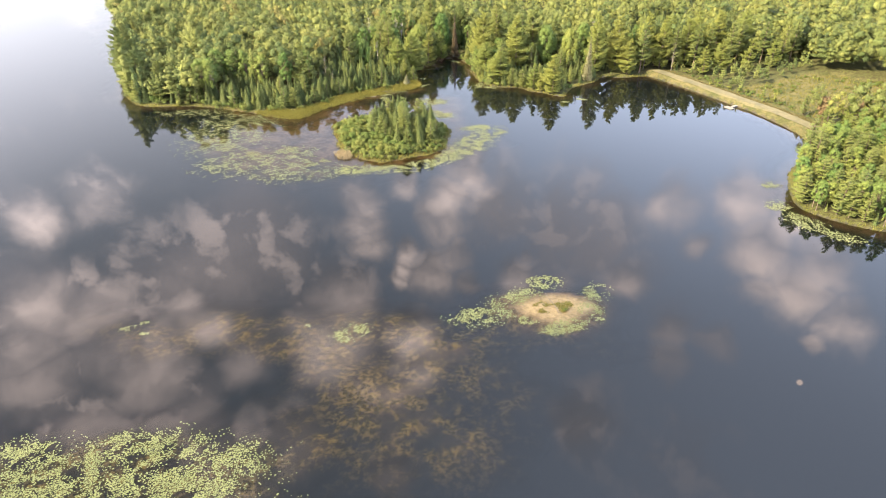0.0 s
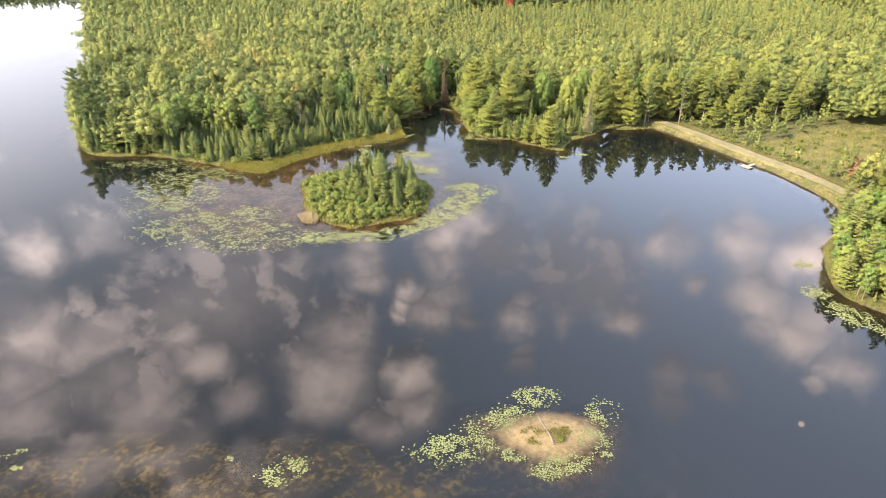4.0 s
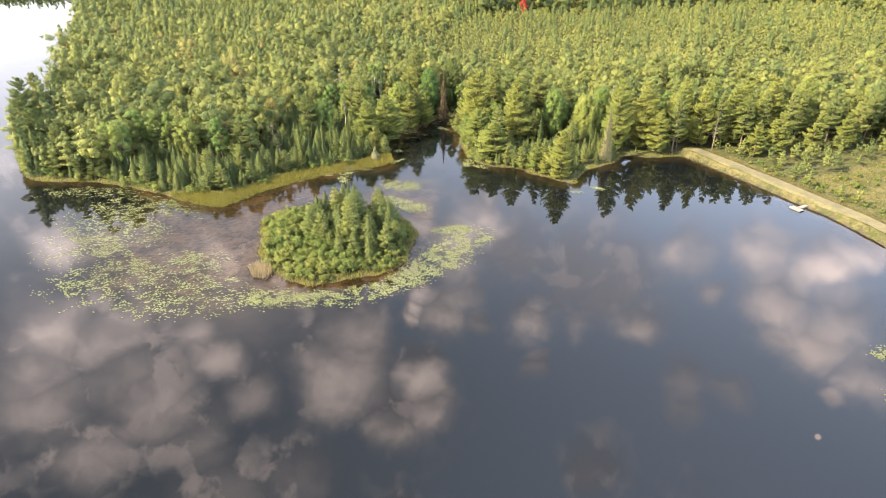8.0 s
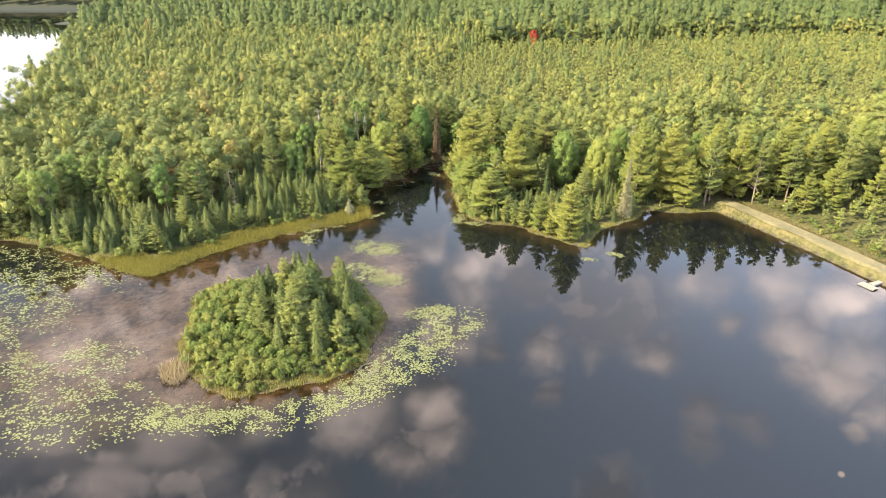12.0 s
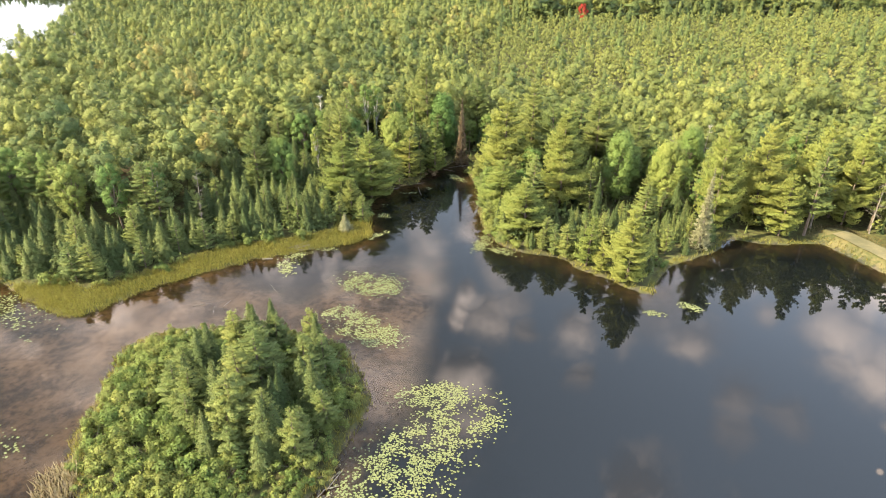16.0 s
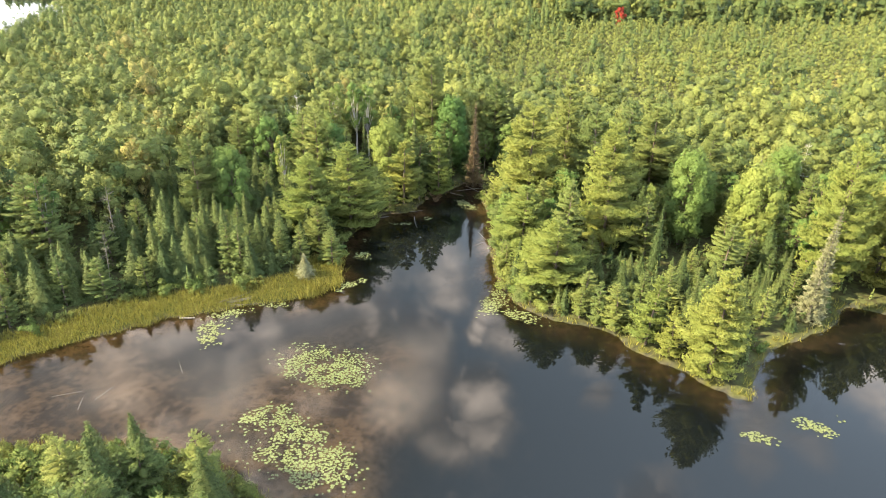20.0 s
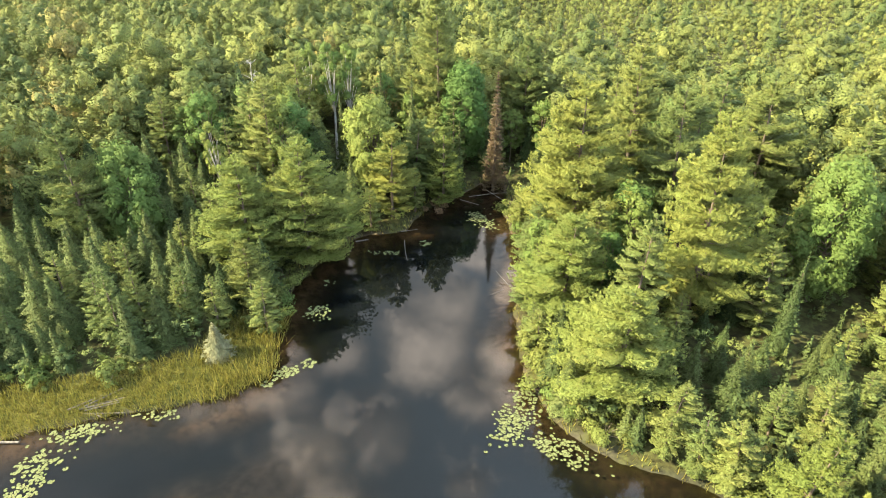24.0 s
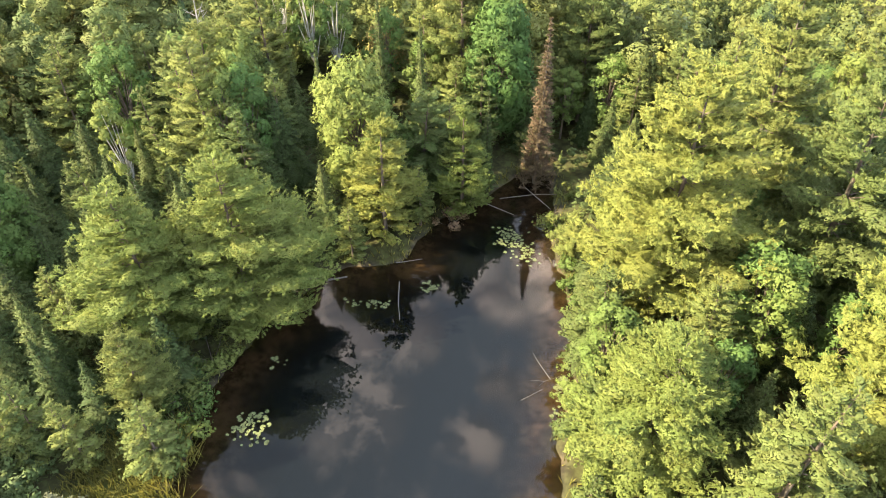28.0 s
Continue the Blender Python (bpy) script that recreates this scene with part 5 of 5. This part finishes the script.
ok = (d > -0.15) & (c < 4.6) & (c > 2.0)
grow("dam_grass", "dry golden grass on the dam's banks", xs[ok], ys[ok], 0.42, 4, 0.08, TAWNY, 68)
xs, ys = spread_points(60, 100, 82, 128, 0.6, 69)
d = shore(xs, ys)
ok = (d > -0.1) & (d < 1.0)
grow("east_bank_grass", "grass along the eastern bank", xs[ok], ys[ok], 0.5, 4, 0.08, GRASS, 70)
xs, ys = spread_points(70, 132, 130, 202, 0.8, 71)
ok = inside(FIELD, xs, ys)
grow("meadow_grass", "tawny green wet meadow grass beyond the dam", xs[ok], ys[ok], 0.55, 4, 0.10, GRASS, 72)
xs, ys = spread_points(-9, -3, 172.5, 186, 0.30, 73)
d = shore(xs, ys)
ok = (d > -0.5) & (d < 0.7) & (ys < 182.5)
grow("green_reeds", "tall green reeds standing in shallow water", xs[ok], ys[ok], 1.1, 4, 0.03, GRASS, 74, "reeds")
xs, ys = spread_points(-25, -18, 122, 130, 0.30, 75)
ok = bell(xs, ys, -21.6, 126.6, 1.6, 2.6, 0.6) < 1
grow("dry_reeds", "clump of pale dry reeds at the islet's edge", xs[ok], ys[ok], 1.1, 5, 0.06, STRAW, 76, "reeds")
xs, ys = spread_points(12, 21, 66, 74, 0.16, 77)
ok = (bell(xs, ys, 15.6, 70.2, 3.0, 1.5, 0.1) < 1) & (blotch(xs, ys, 0.7, 9) > 0.55)
grow("sand_sedge", "thin green weed over the drowned sandbar", xs[ok], ys[ok], 0.32, 4, 0.12, GRASS, 78)

# shrubs of the meadow and the sandbar
mr = np.random.default_rng(81)
xs, ys = spread_points(66, 132, 130, 202, 2.3, 82)
for x, y in zip(xs, ys):
    far_side = 4.6 < reach(CREST, np.array([x]), np.array([y]), False)[0] < 8.5 and shore(np.array([x]), np.array([y]))[0] > 7 and mr.random() < 0.7
    if far_side or (inside(FIELD, np.array([x]), np.array([y]))[0] and mr.random() < 0.33 and reach(CREST, np.array([x]), np.array([y]), False)[0] > 5):
        plant(f"shrub{mr.integers(3)}", x, y, mr.uniform(0.5, 1.5))
for key, x, y, h in (("pine2", 92.5, 139.5, 6.5), ("gold1", 95.0, 136.0, 7.0), ("rusty", 93.0, 142.5, 5.5), ("gold0", 97.5, 134.0, 6.5), ("pine1", 89.6, 145.0, 5.0), ("rusty", 99.0, 138.0, 5.5), ("pine0", 100.5, 143.0, 6.0)):
    plant(key, x, y, h)
plant("shrub1", 17.2, 69.3, 0.7, label="small green shrub on the drowned sandbar")

# ---- dam track ----
def ribbon(line, half, lift):
    """A strip that follows the ground along a line."""
    p = np.array(line, float)
    t = np.linspace(0, len(p) - 1, 60)
    q = np.stack([np.interp(t, np.arange(len(p)), p[:, 0]), np.interp(t, np.arange(len(p)), p[:, 1])], 1)
    n = np.gradient(q, axis=0)
    n = np.stack([n[:, 1], -n[:, 0]], 1) / np.linalg.norm(n, axis=1, keepdims=True)
    w = np.linspace(-1, 1, 7)
    edge = half * (1 + 0.12 * wave(q[:, 0], q[:, 1], 1.7))[:, None]
    x, y = q[:, 0:1] + n[:, 0:1] * w * edge, q[:, 1:2] + n[:, 1:2] * w * edge
    return x, y, height(x, y) + lift


tx, ty, tz = ribbon(CREST, 1.5, 0.05)
tagged(new("road", grid_mesh("road", tx, ty, tz, TRACK)), "mown dirt track along the crest of the earth dam", "track", kind="structure")


# ---- floating dock ----
def box(lo, hi):
    (x0, y0, z0), (x1, y1, z1) = lo, hi
    v = np.array([(x0, y0, z0), (x1, y0, z0), (x1, y1, z0), (x0, y1, z0), (x0, y0, z1), (x1, y0, z1), (x1, y1, z1), (x0, y1, z1)])
    q = [(0, 3, 2, 1), (4, 5, 6, 7), (0, 1, 5, 4), (1, 2, 6, 5), (2, 3, 7, 6), (3, 0, 4, 7)]
    return np.concatenate([[v[[a, b, c]], v[[a, c, d]]] for a, b, c, d in q])


def dock(name, label, x, y, z, turn, length, width, rows):
    ob = tagged(new(name), label, "dock", "dock by the dam")
    ob.matrix_basis = pose(x, y, z, 0, 0, turn)
    plank = tri_mesh("plank", box((-width / 2, -length / rows * 0.46, 0.16), (width / 2, length / rows * 0.46, 0.20)), [PLANK])
    for i in range(rows):
        p = part("plank", plank, ob)
        p.location = (0, (i + 0.5 - rows / 2) * length / rows, 0)
    for s in (-1, 1):
        part("float", tri_mesh("float", box((s * width * 0.36 - 0.15, -length / 2 * 0.94, -0.12), (s * width * 0.36 + 0.15, length / 2 * 0.94, 0.158)), [FLOAT]), ob)
    return ob


dock("floating_dock", "small pale plank dock floating beside the dam", 74.6, 152.6, 0.0, 28, 2.4, 1.3, 9)
dock("dock_ramp", "pale plank gangway from the dam to the dock", 76.2, 153.4, 0.12, -62, 2.2, 0.7, 8)


# ---- driftwood and sticks ----
def log(points, r0, r1, name="driftwood_log", label="bleached driftwood log lying in the shallows", mat=None):
    pts = np.array(points, float)
    rs = np.linspace(r0, r1, len(pts))
    ob = new(name, tri_mesh(name, np.concatenate([stem(pts - pts[0], rs, 7)]), [mat or DEADWOOD]))
    ob.location = pts[0]
    return tagged(ob, label, "log", "driftwood")


log([(-1.3, 196.3, 0.25), (-0.8, 194.6, 0.1), (-0.1, 192.9, -0.05)], 0.045, 0.02, label="thin bleached pole slanting out of the cove")
log([(-5.9, 195.4, 0.10), (-4.8, 196.0, 0.12)], 0.07, 0.05)
log([(-7.6, 182.1, 0.02), (-8.0, 183.4, 0.3)], 0.07, 0.05)
log([(7.9, 189.4, 0.02), (8.9, 190.4, 0.06)], 0.02, 0.01, label="thin bare branch floating in the cove")
log([(-19.4, 167.4, 0.04), (-17.9, 167.7, 0.06)], 0.09, 0.07)
lr = np.random.default_rng(91)
for k in range(9):
    x, y, a, n = -16.2 + lr.normal() * 0.9, 170.6 + lr.normal() * 0.35, 0.35 + lr.normal() * 0.4, lr.uniform(1.2, 2.8)
    log([(x, y, 0.06 + 0.05 * k), (x + math.cos(a) * n, y + math.sin(a) * n, 0.10 + 0.05 * k)], 0.06, 0.03, label="bleached stick in a pile of driftwood")
for k in range(5):
    x, y, a, n = lr.uniform(-30, -14), lr.uniform(152, 168), lr.uniform(0, 3.1), lr.uniform(0.8, 2.6)
    if shore(np.array([x]), np.array([y]))[0] < -0.8:
        log([(x, y, 0.03), (x + math.cos(a) * n, y + math.sin(a) * n, 0.02 + lr.uniform(-0.06, 0.2))], 0.026, 0.012, label="drowned stick breaking the shallow water")
for k in range(8):
    x, y, a, n = 1.0 + lr.normal() * 0.7, 128.5 + lr.uniform(-2, 3), lr.uniform(0.2, 1.4), lr.uniform(1.0, 2.4)
    log([(x, y, 0.06), (x + math.cos(a) * n, y + math.sin(a) * n, 0.12)], 0.05, 0.02, label="grey stick against the islet's bank")
log([(16.2, 68.6, 0.10), (15.9, 70.2, 0.22), (15.3, 71.9, 0.16), (15.0, 73.6, 0.05)], 0.05, 0.025, label="bleached trunk lying across the sandbar")
log([(9.2, 191.2, 0.05), (8.4, 191.9, 0.4), (8.0, 192.4, 0.5)], 0.02, 0.008, label="bare twigs of a drowned bush")
for k in range(4):
    a = lr.uniform(0, 6.28)
    log([(8.9, 191.0, 0.0), (8.9 + math.cos(a) * 0.8, 191.0 + math.sin(a) * 0.8, lr.uniform(0.2, 0.6))], 0.013, 0.005, label="bare twigs of a drowned bush")
for pts in ([(3.0, 207.6, 0.05), (5.6, 208.6, 0.25), (7.2, 208.9, 0.35)], [(4.6, 209.6, 0.1), (7.0, 207.0, 0.2)], [(2.2, 206.6, 0.08), (4.4, 205.8, 0.05)], [(-2.2, 198.2, 0.1), (-0.6, 199.0, 0.14)]):
    log(pts, 0.04, 0.02, label="fallen grey log at the head of the cove")
